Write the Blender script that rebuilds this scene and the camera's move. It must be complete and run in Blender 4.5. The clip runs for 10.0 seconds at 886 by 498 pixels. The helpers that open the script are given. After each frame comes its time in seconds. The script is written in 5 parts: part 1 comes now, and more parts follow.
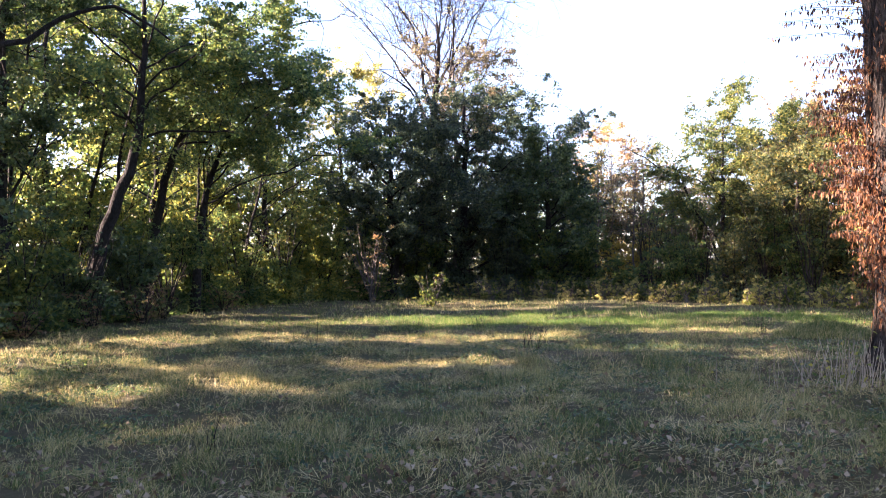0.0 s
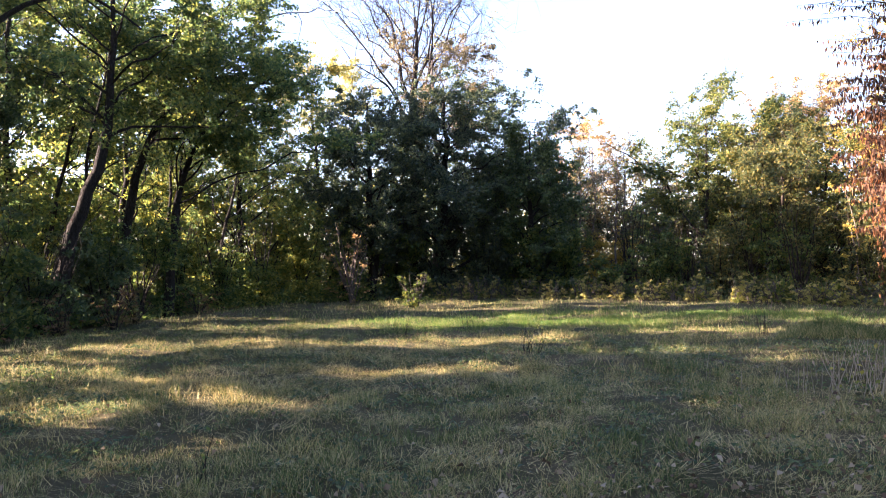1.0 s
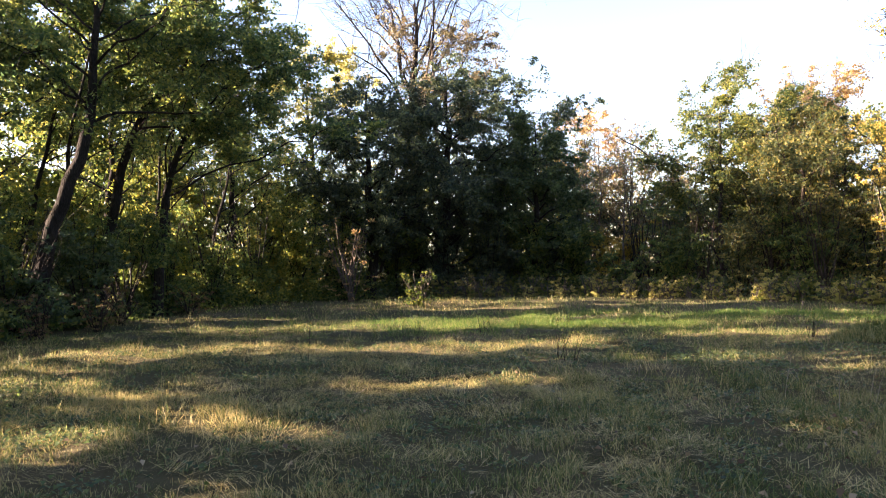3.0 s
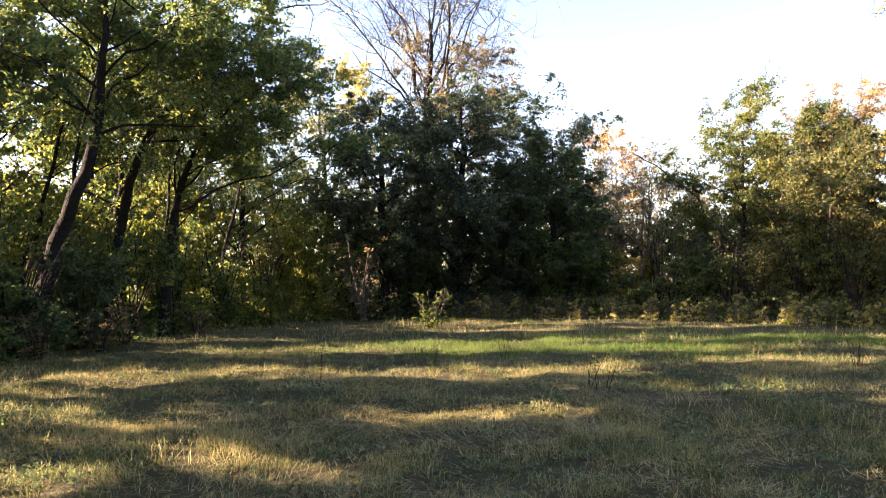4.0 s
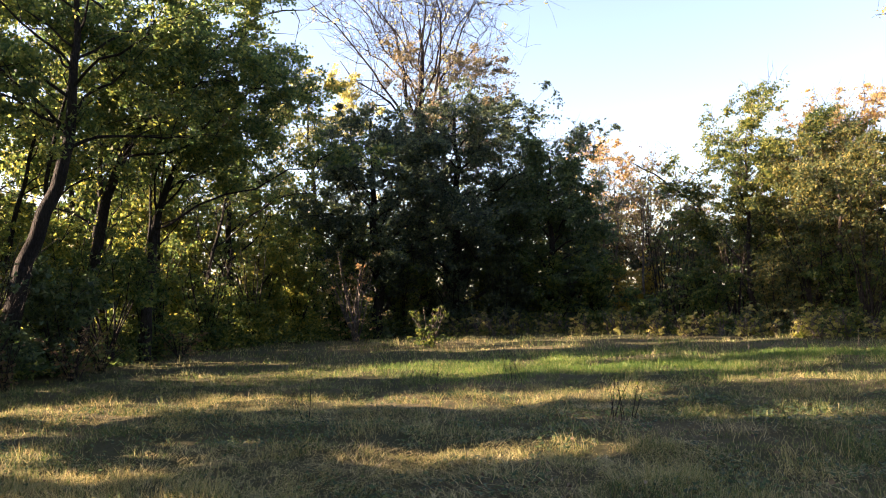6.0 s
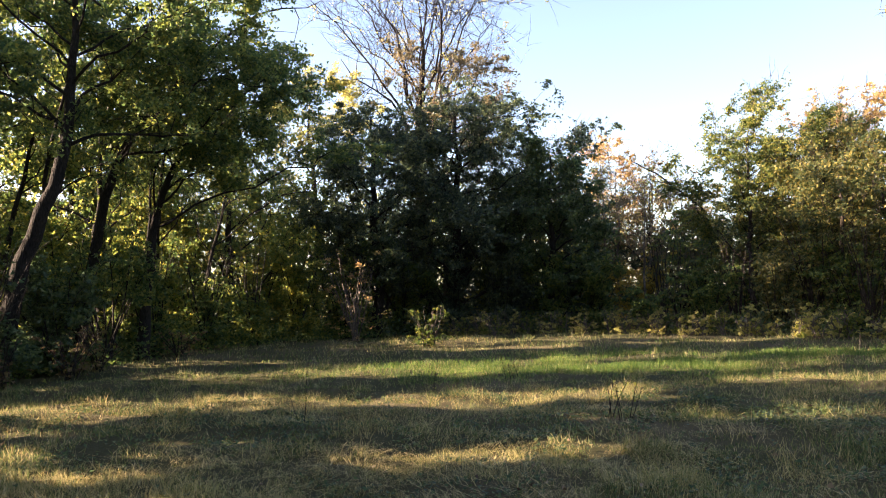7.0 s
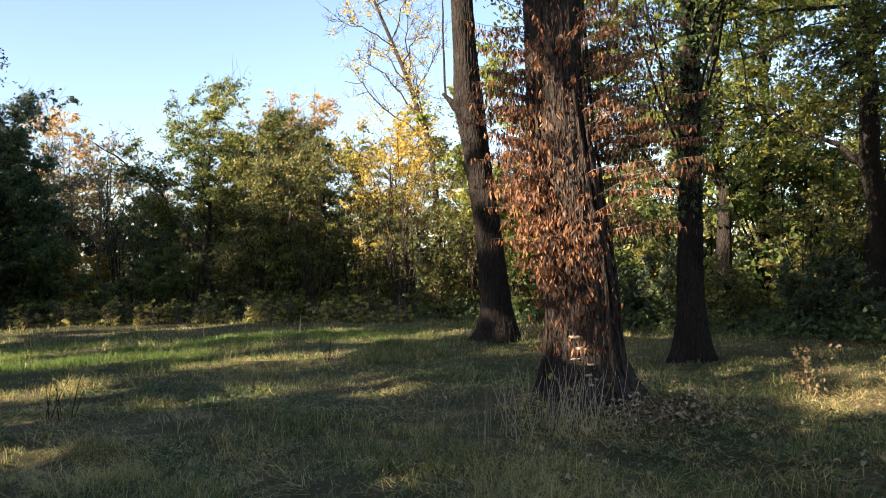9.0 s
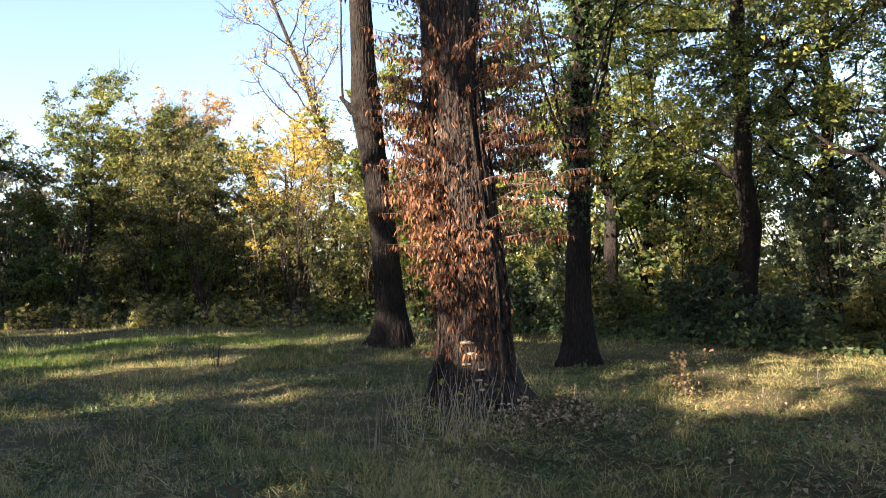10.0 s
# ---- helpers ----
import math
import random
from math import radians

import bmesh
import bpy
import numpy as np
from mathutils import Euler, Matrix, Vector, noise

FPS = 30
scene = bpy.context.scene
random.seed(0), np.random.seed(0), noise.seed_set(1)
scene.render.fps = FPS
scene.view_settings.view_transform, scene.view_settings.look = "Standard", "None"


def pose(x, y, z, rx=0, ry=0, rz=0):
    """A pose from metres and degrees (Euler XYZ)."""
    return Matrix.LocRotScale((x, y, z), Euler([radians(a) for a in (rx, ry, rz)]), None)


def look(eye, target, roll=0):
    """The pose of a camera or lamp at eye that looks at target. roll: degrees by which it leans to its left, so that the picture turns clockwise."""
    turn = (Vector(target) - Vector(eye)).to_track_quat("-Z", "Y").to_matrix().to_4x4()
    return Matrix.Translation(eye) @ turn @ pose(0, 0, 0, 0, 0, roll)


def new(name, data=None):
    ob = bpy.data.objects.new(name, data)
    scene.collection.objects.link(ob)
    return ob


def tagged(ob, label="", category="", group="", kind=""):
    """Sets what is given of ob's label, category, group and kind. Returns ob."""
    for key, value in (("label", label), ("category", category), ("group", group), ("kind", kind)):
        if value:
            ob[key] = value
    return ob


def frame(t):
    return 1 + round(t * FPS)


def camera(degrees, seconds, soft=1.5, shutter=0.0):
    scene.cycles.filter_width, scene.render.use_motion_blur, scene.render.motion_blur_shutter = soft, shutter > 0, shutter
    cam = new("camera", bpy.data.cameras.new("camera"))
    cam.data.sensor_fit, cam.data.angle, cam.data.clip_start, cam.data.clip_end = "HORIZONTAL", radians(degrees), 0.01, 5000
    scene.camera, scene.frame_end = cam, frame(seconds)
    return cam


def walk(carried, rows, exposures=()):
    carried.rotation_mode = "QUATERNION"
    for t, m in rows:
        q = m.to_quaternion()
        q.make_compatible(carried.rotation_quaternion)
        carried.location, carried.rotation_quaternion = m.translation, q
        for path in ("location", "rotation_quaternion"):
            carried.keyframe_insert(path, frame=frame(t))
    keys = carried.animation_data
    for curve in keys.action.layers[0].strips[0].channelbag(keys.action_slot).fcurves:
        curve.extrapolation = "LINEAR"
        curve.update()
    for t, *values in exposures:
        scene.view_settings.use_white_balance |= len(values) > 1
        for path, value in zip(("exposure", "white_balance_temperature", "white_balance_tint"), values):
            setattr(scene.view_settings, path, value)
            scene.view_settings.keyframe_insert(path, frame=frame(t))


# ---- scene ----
cam = camera(60.0, 10.0, 1.0)
METRES, EYE, TILT, LEAN, TURN = 4.658, 1.5, 0.0, 0.0, 0.0
ROWS = [
    (0.0, 0.0, 0.0, 0.0, 0.01, 1.1, 0.59),
    (0.5, -0.0439, 0.083, 0.0027, -0.81, 1.27, 0.47),
    (1.0, -0.0763, 0.1595, 0.0042, -2.04, 1.01, 1.04),
    (1.5, -0.1011, 0.2372, 0.0065, -2.15, 1.39, 1.27),
    (2.0, -0.136, 0.312, 0.0096, -2.96, 1.44, 0.57),
    (2.5, -0.1515, 0.3885, 0.007, -2.92, 0.63, 1.04),
    (4.0, -0.1966, 0.6308, 0.0044, -1.98, 2.23, 0.68),
    (4.5, -0.1994, 0.7133, 0.0052, -1.11, 3.36, 0.85),
    (5.0, -0.2159, 0.789, 0.0029, -2.01, 3.46, 0.76),
    (5.5, -0.2197, 0.8441, 0.0066, -2.68, 3.43, 1.6),
    (7.0, -0.2029, 0.8906, 0.0112, -2.44, 3.31, 1.5),
    (7.5, -0.194, 0.8882, 0.0093, -5.33, 3.06, 1.39),
    (8.0, -0.1865, 0.9037, 0.011, -16.76, 1.55, 0.97),
    (8.5, -0.1852, 0.902, 0.0115, -30.72, 1.5, 1.39),
    (9.0, -0.1817, 0.892, 0.0143, -41.13, 1.42, 1.31),
    (9.5, -0.1766, 0.8898, 0.0195, -45.66, 1.64, 1.07),
    (10.0, -0.1794, 0.8841, 0.0185, -48.83, 1.58, 0.75),
]
EXPOSURES = [(0, 3.54, 6000, 34), (2.5, 3.24, 6550, 26), (4, 3.22, 6850, 29), (5.5, 3.0, 6900, 27), (7.5, 2.92, 6620, 22), (8.5, 2.54, 6330, 18), (9.2, 2.58, 6330, 18), (10, 2.78, 6200, 22)]
walk(cam, [(t, pose(0, 0, EYE, TILT, LEAN, TURN) @ pose(METRES * x, METRES * y, METRES * z, 90 + pitch, roll, yaw)) for t, x, y, z, yaw, pitch, roll in ROWS], EXPOSURES)

# ---- light ----
SUN_AZ, SUN_EL = radians(-86.0), radians(21.0)  # azimuth clockwise from +y
TO_SUN = Vector((math.sin(SUN_AZ) * math.cos(SUN_EL), math.cos(SUN_AZ) * math.cos(SUN_EL), math.sin(SUN_EL)))
world = bpy.data.worlds.new("sky")
scene.world = world
world.use_nodes = True
wn = world.node_tree
wn.nodes.clear()
sky = wn.nodes.new("ShaderNodeTexSky")
sky.sky_type, sky.sun_disc = "NISHITA", False
sky.sun_elevation, sky.sun_rotation = SUN_EL, SUN_AZ
sky.air_density, sky.dust_density, sky.ozone_density = 1.0, 1.3, 1.3
bg = wn.nodes.new("ShaderNodeBackground")
bg.inputs["Strength"].default_value = 0.061
wout = wn.nodes.new("ShaderNodeOutputWorld")
wn.links.new(sky.outputs[0], bg.inputs[0])
wn.links.new(bg.outputs[0], wout.inputs[0])
sun_data = bpy.data.lights.new("sun", "SUN")
sun_data.energy, sun_data.angle, sun_data.color = 5.0, radians(0.55), (1.0, 0.82, 0.58)
sun = new("sun", sun_data)
sun.matrix_world = look(TO_SUN * 60, (0, 0, 0))


# ---- materials ----
def nodes(name):
    m = bpy.data.materials.new(name)
    m.use_nodes = True
    m.node_tree.nodes.clear()
    return m, m.node_tree, m.node_tree.nodes.new("ShaderNodeOutputMaterial")


def ramp(tree, stops):
    r = tree.nodes.new("ShaderNodeValToRGB")
    e = r.color_ramp.elements
    while len(e) < len(stops):
        e.new(0.5)
    for el, (p, c) in zip(e, stops):
        el.position, el.color = p, (*c, 1)
    return r


def leaf_material(name, colours, through_light=0.45, rough=0.55, patch=0.35, single=False):
    """Thin leaves: colour differs from leaf to leaf and from bough to bough; light shines through."""
    m, t, out = nodes(name)
    geo = t.nodes.new("ShaderNodeNewGeometry")
    tex = t.nodes.new("ShaderNodeTexNoise")
    tex.inputs["Scale"].default_value, tex.inputs["Detail"].default_value = 0.55, 2.0
    t.links.new(geo.outputs["Position"], tex.inputs["Vector"])
    mix = t.nodes.new("ShaderNodeMath")
    mix.operation = "MULTIPLY_ADD"
    mix.inputs[1].default_value = patch * 2.2
    sub = t.nodes.new("ShaderNodeMath")
    sub.operation = "SUBTRACT"
    sub.inputs[1].default_value = 0.5
    t.links.new(tex.outputs["Fac"], sub.inputs[0])
    t.links.new(sub.outputs[0], mix.inputs[0])
    if single:
        t.links.new(t.nodes.new("ShaderNodeObjectInfo").outputs["Random"], mix.inputs[2])
    else:
        t.links.new(geo.outputs["Random Per Island"], mix.inputs[2])
    n = len(colours) - 1
    r = ramp(t, [(0.06 + 0.88 * i / n, c) for i, c in enumerate(colours)])
    t.links.new(mix.outputs[0], r.inputs[0])
    p = t.nodes.new("ShaderNodeBsdfPrincipled")
    p.inputs["Roughness"].default_value = rough
    p.inputs["Specular IOR Level"].default_value = 0.22
    t.links.new(r.outputs[0], p.inputs["Base Color"])
    tr = t.nodes.new("ShaderNodeBsdfTranslucent")
    hue = t.nodes.new("ShaderNodeHueSaturation")
    hue.inputs["Hue"].default_value, hue.inputs["Saturation"].default_value, hue.inputs["Value"].default_value = 0.496, 1.05, 1.7
    t.links.new(r.outputs[0], hue.inputs["Color"])
    t.links.new(hue.outputs[0], tr.inputs["Color"])
    s = t.nodes.new("ShaderNodeMixShader")
    s.inputs[0].default_value = through_light
    t.links.new(p.outputs[0], s.inputs[1])
    t.links.new(tr.outputs[0], s.inputs[2])
    t.links.new(s.outputs[0], out.inputs["Surface"])
    return m


def bark_material(name, dark, pale, scale=1.0, bump=0.6, moss=None):
    """Furrowed bark: long upright ridges, paler plates between them, blotches of lichen."""
    m, t, out = nodes(name)
    co = t.nodes.new("ShaderNodeNewGeometry")
    mp = t.nodes.new("ShaderNodeMapping")
    mp.inputs["Scale"].default_value = (14 * scale, 14 * scale, 2.6 * scale)
    t.links.new(co.outputs["Position"], mp.inputs["Vector"])
    vor = t.nodes.new("ShaderNodeTexVoronoi")
    vor.feature = "DISTANCE_TO_EDGE"
    vor.inputs["Scale"].default_value = 1.0
    no = t.nodes.new("ShaderNodeTexNoise")
    no.inputs["Scale"].default_value, no.inputs["Detail"].default_value = 1.6, 6
    t.links.new(mp.outputs[0], no.inputs["Vector"])
    add = t.nodes.new("ShaderNodeVectorMath")
    add.operation = "ADD"
    t.links.new(mp.outputs[0], add.inputs[0])
    t.links.new(no.outputs["Color"], add.inputs[1])
    t.links.new(add.outputs[0], vor.inputs["Vector"])
    big = t.nodes.new("ShaderNodeTexNoise")
    big.inputs["Scale"].default_value, big.inputs["Detail"].default_value = 1.7, 4
    t.links.new(co.outputs["Position"], big.inputs["Vector"])
    h = t.nodes.new("ShaderNodeMath")
    h.operation = "MULTIPLY_ADD"
    h.inputs[1].default_value = 1.3
    t.links.new(vor.outputs["Distance"], h.inputs[0])
    t.links.new(no.outputs["Fac"], h.inputs[2])
    stops = [(0.32, dark), (0.62, tuple(0.5 * (a + b) for a, b in zip(dark, pale))), (0.95, pale)]
    r = ramp(t, stops)
    t.links.new(h.outputs[0], r.inputs[0])
    mixc = t.nodes.new("ShaderNodeMix")
    mixc.data_type = "RGBA"
    mixc.inputs["B"].default_value = (*(moss or tuple(0.6 * c for c in dark)), 1)
    bl = ramp(t, [(0.48, (0, 0, 0)), (0.72, (0.6, 0.6, 0.6))])
    t.links.new(big.outputs["Fac"], bl.inputs[0])
    t.links.new(bl.outputs[0], mixc.inputs["Factor"])
    t.links.new(r.outputs[0], mixc.inputs["A"])
    p = t.nodes.new("ShaderNodeBsdfPrincipled")
    p.inputs["Roughness"].default_value, p.inputs["Specular IOR Level"].default_value = 0.9, 0.2
    t.links.new(mixc.outputs["Result"], p.inputs["Base Color"])
    b = t.nodes.new("ShaderNodeBump")
    b.inputs["Strength"].default_value, b.inputs["Distance"].default_value = bump, 0.05
    t.links.new(h.outputs[0], b.inputs["Height"])
    t.links.new(b.outputs[0], p.inputs["Normal"])
    t.links.new(p.outputs[0], out.inputs["Surface"])
    return m


def soil_material():
    m, t, out = nodes("meadow_soil")
    co = t.nodes.new("ShaderNodeNewGeometry")
    a = t.nodes.new("ShaderNodeTexNoise")
    a.inputs["Scale"].default_value, a.inputs["Detail"].default_value = 0.45, 5
    b = t.nodes.new("ShaderNodeTexNoise")
    b.inputs["Scale"].default_value, b.inputs["Detail"].default_value, b.inputs["Roughness"].default_value = 22, 8, 0.75
    for n in (a, b):
        t.links.new(co.outputs["Position"], n.inputs["Vector"])
    mx = t.nodes.new("ShaderNodeMath")
    mx.operation = "MULTIPLY_ADD"
    mx.inputs[1].default_value = 0.75
    t.links.new(a.outputs["Fac"], mx.inputs[0])
    sc = t.nodes.new("ShaderNodeMath")
    sc.operation = "MULTIPLY"
    sc.inputs[1].default_value = 0.45
    t.links.new(b.outputs["Fac"], sc.inputs[0])
    t.links.new(sc.outputs[0], mx.inputs[2])
    r = ramp(t, [(0.38, (0.042, 0.044, 0.022)), (0.52, (0.06, 0.06, 0.028)), (0.64, (0.088, 0.078, 0.04)), (0.78, (0.125, 0.10, 0.06))])
    t.links.new(mx.outputs[0], r.inputs[0])
    p = t.nodes.new("ShaderNodeBsdfPrincipled")
    p.inputs["Roughness"].default_value, p.inputs["Specular IOR Level"].default_value = 0.95, 0.1
    t.links.new(r.outputs[0], p.inputs["Base Color"])
    bp = t.nodes.new("ShaderNodeBump")
    bp.inputs["Strength"].default_value, bp.inputs["Distance"].default_value = 0.9, 0.05
    t.links.new(b.outputs["Fac"], bp.inputs["Height"])
    t.links.new(bp.outputs[0], p.inputs["Normal"])
    t.links.new(p.outputs[0], out.inputs["Surface"])
    return m


LEAF_DEEP = leaf_material("leaf_deep_green", [(0.034, 0.058, 0.03), (0.055, 0.088, 0.04), (0.08, 0.12, 0.046), (0.13, 0.155, 0.055)], 0.42, 0.33)
LEAF_GREEN = leaf_material("leaf_green", [(0.038, 0.068, 0.028), (0.065, 0.105, 0.036), (0.115, 0.155, 0.045), (0.2, 0.21, 0.055)], 0.55, 0.42)
LEAF_LIME = leaf_material("leaf_lime", [(0.06, 0.095, 0.03), (0.105, 0.145, 0.04), (0.18, 0.2, 0.05), (0.29, 0.265, 0.06)], 0.55, 0.42)
LEAF_OLIVE = leaf_material("leaf_olive", [(0.038, 0.055, 0.026), (0.065, 0.085, 0.034), (0.112, 0.12, 0.043), (0.22, 0.185, 0.056)], 0.45, 0.45)
LEAF_YELLOW = leaf_material("leaf_yellow", [(0.22, 0.19, 0.045), (0.34, 0.275, 0.06), (0.46, 0.36, 0.08), (0.46, 0.33, 0.08)], 0.5)
LEAF_ORANGE = leaf_material("leaf_orange", [(0.26, 0.165, 0.085), (0.38, 0.25, 0.12), (0.46, 0.33, 0.14), (0.36, 0.30, 0.12)], 0.45)
LEAF_RUSSET = leaf_material("leaf_russet", [(0.14, 0.09, 0.06), (0.21, 0.14, 0.08), (0.17, 0.145, 0.055), (0.10, 0.11, 0.04)], 0.42)
DEAD = [(0.045, 0.027, 0.02), (0.095, 0.05, 0.031), (0.18, 0.082, 0.038), (0.29, 0.145, 0.062)]
LEAF_DEAD, LEAF_DEAD_REST = leaf_material("leaf_dead_single", DEAD, 0.35, 0.6, single=True), leaf_material("leaf_dead", DEAD, 0.35, 0.6)
LEAF_SAGE = leaf_material("leaf_sage", [(0.04, 0.064, 0.026), (0.072, 0.102, 0.034), (0.13, 0.155, 0.044), (0.26, 0.24, 0.058)], 0.5, 0.45)
LEAF_OAK = leaf_material("leaf_oak", [(0.03, 0.046, 0.034), (0.045, 0.068, 0.044), (0.07, 0.098, 0.052), (0.12, 0.14, 0.06)], 0.42, 0.36)
LEAF_PALE = leaf_material("leaf_pale_yellow", [(0.2, 0.2, 0.07), (0.3, 0.28, 0.09), (0.4, 0.36, 0.13), (0.3, 0.3, 0.09)], 0.5)
LEAF_TAN = leaf_material("leaf_tan", [(0.10, 0.09, 0.055), (0.15, 0.125, 0.075), (0.21, 0.165, 0.09), (0.12, 0.12, 0.06)], 0.42)
LEAF_LITTER = leaf_material("leaf_litter", [(0.075, 0.048, 0.03), (0.125, 0.084, 0.048), (0.2, 0.14, 0.08), (0.34, 0.27, 0.18)], 0.2, 0.6)
GRASS = leaf_material("grass", [(0.042, 0.072, 0.022), (0.09, 0.128, 0.038), (0.17, 0.185, 0.066), (0.4, 0.34, 0.17)], 0.35, 0.5, 0.75)
FRESH = leaf_material("fresh_grass", [(0.05, 0.105, 0.024), (0.08, 0.15, 0.034), (0.125, 0.195, 0.045), (0.23, 0.25, 0.075)], 0.42, 0.45)
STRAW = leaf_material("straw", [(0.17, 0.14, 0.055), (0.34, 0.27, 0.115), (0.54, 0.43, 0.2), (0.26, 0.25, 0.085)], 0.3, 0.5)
BARK = bark_material("bark_brown", (0.011, 0.0085, 0.007), (0.08, 0.062, 0.048), 2.0, 1.0)
# near black: some of the trunks' shade is put into this colour
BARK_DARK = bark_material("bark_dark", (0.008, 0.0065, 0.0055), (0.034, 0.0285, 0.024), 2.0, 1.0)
BARK_OLD = bark_material("bark_old", (0.008, 0.0068, 0.006), (0.075, 0.061, 0.05), 1.7, 1.0)
BARK_GREY = bark_material("bark_grey", (0.05, 0.042, 0.035), (0.24, 0.20, 0.165), 1.2)
STEM = bark_material("dead_stem", (0.26, 0.21, 0.15), (0.46, 0.39, 0.29), 3.0, 0.3)
SOIL = soil_material()


# ---- mesh helpers ----
rng = np.random.default_rng(7)


def mesh_of(name, verts, faces, material, smooth=False):
    """A mesh from arrays: verts n x 3, faces m x 3 or m x 4."""
    verts, faces = np.asarray(verts, np.float32), np.asarray(faces, np.int32)
    me = bpy.data.meshes.new(name)
    k = faces.shape[1]
    me.vertices.add(len(verts))
    me.vertices.foreach_set("co", verts.ravel())
    me.loops.add(faces.size)
    me.loops.foreach_set("vertex_index", faces.ravel())
    me.polygons.add(len(faces))
    me.polygons.foreach_set("loop_start", np.arange(0, faces.size, k, dtype=np.int32))
    if smooth:
        me.polygons.foreach_set("use_smooth", np.ones(len(faces), bool))
    me.materials.append(material)
    me.update(calc_edges=True)
    return me


def part(name, mesh, parent, label=""):
    ob = new(name, mesh)
    ob.parent = parent
    return tagged(ob, label=label)


def thing(name, x, y, label, category, group="", z=0.0):
    ob = new(name)
    ob.location = (x, y, z)
    ob.empty_display_size = 0.2
    return tagged(ob, label, category, group)


def unit(v):
    return v / np.maximum(np.linalg.norm(v, axis=-1, keepdims=True), 1e-9)


def unit_sum(w):
    return w / w.sum()


def tube(points, radii, sides=6, flute=0.0, seed=0):
    """A tapered tube along points."""
    p = np.asarray(points, float)
    n = len(p)
    d = unit(np.gradient(p, axis=0))
    ref = np.array([0.31, 0.95, 0.05]) if abs(d[0][1]) < 0.8 else np.array([0.95, 0.31, 0.05])
    a = unit(np.cross(d, ref))
    b = np.cross(d, a)
    ang = np.arange(sides) * 2 * np.pi / sides
    r = np.repeat(np.asarray(radii, float)[:, None], sides, 1)
    if flute:
        g = np.random.default_rng(seed)
        ph = g.uniform(0, 6.28, 4)
        k = np.linspace(0, 1, n)[:, None]
        wave = sum(np.sin(f * ang[None] + ph[i] + 2.0 * k * (i - 1.5)) / (1 + 0.4 * i) for i, f in enumerate((3, 5, 8, 13)))
        r = r * (1 + flute * wave * (1.3 - k)) * (1 + 0.03 * g.standard_normal(r.shape))
    v = p[:, None] + a[:, None] * (np.cos(ang)[None, :, None] * r[..., None]) + b[:, None] * (np.sin(ang)[None, :, None] * r[..., None])
    i = np.arange(n - 1)[:, None] * sides
    j = np.arange(sides)[None]
    k2 = (j + 1) % sides
    f = np.stack([i + j, i + k2, i + sides + k2, i + sides + j], -1).reshape(-1, 4)
    return v.reshape(-1, 3), f


def joined(tubes):
    vs, fs, o = [], [], 0
    for v, f in tubes:
        vs.append(v)
        fs.append(f + o)
        o += len(v)
    return np.concatenate(vs), np.concatenate(fs)


def bend(a, b, n, wob, g, sag=0.0):
    """A wandering line from a to b, rising first (sag > 0) or drooping."""
    a, b = np.asarray(a, float), np.asarray(b, float)
    s = np.linspace(0, 1, n)[:, None]
    p = a + (b - a) * s
    L = np.linalg.norm(b - a)
    w = np.cumsum(g.standard_normal((n, 3)), 0)
    w = w - w[0] - s * (w[-1] - w[0])
    p = p + w * wob * L / n
    p[:, 2] += sag * L * (s * (1 - s) * 4)[:, 0]
    return p


# Sunlit spots: places on the ground that the low sun reaches through gaps in the wood (x, y, half length, half width)
SPOTS = [(-0.8, 19.7, 5.4, 1.2), (4.6, 18.9, 3.6, 0.55), (-6.4, 23.2, 2.6, 0.9), (-4.4, 15.6, 3.8, 0.95), (0.2, 15.5, 2.8, 0.9), (-0.4, 11.6, 1.5, 0.5), (-2.6, 13.2, 1.0, 0.22),
         (-3.4, 11.05, 0.8, 0.3), (-4.0, 9.0, 0.9, 0.3), (-6.7, 11.8, 1.4, 0.4), (6.2, 16.75, 1.8, 0.6), (9.9, 18.0, 1.9, 0.8), (10.4, 7.2, 4.0, 1.0), (12.2, 9.45, 3.8, 0.48), (24, 16.6, 4.0, 0.35),
         (4.0, 21.2, 6.0, 0.5), (1.5, 25.6, 3.5, 0.5), (8.0, 21.6, 3.4, 0.45), (3.0, 29.0, 5.0, 1.2), (9.0, 26.0, 2.6, 0.6)]
# and upright places that it reaches: trunks and their leaves (x, y, z, half width, half height)
LIT_TRUNKS = [(5.9, 9.1, 1.9, 1.6, 1.8), (10.4, 15.75, 6.4, 0.4, 1.2), (10.5, 11.4, 6.0, 1.3, 1.3), (-6.8, 28.6, 4.2, 2.6, 2.8), (-3.6, 33.2, 5.5, 1.8, 3.2)]
REACH = math.cos(SUN_EL) / math.sin(SUN_EL)


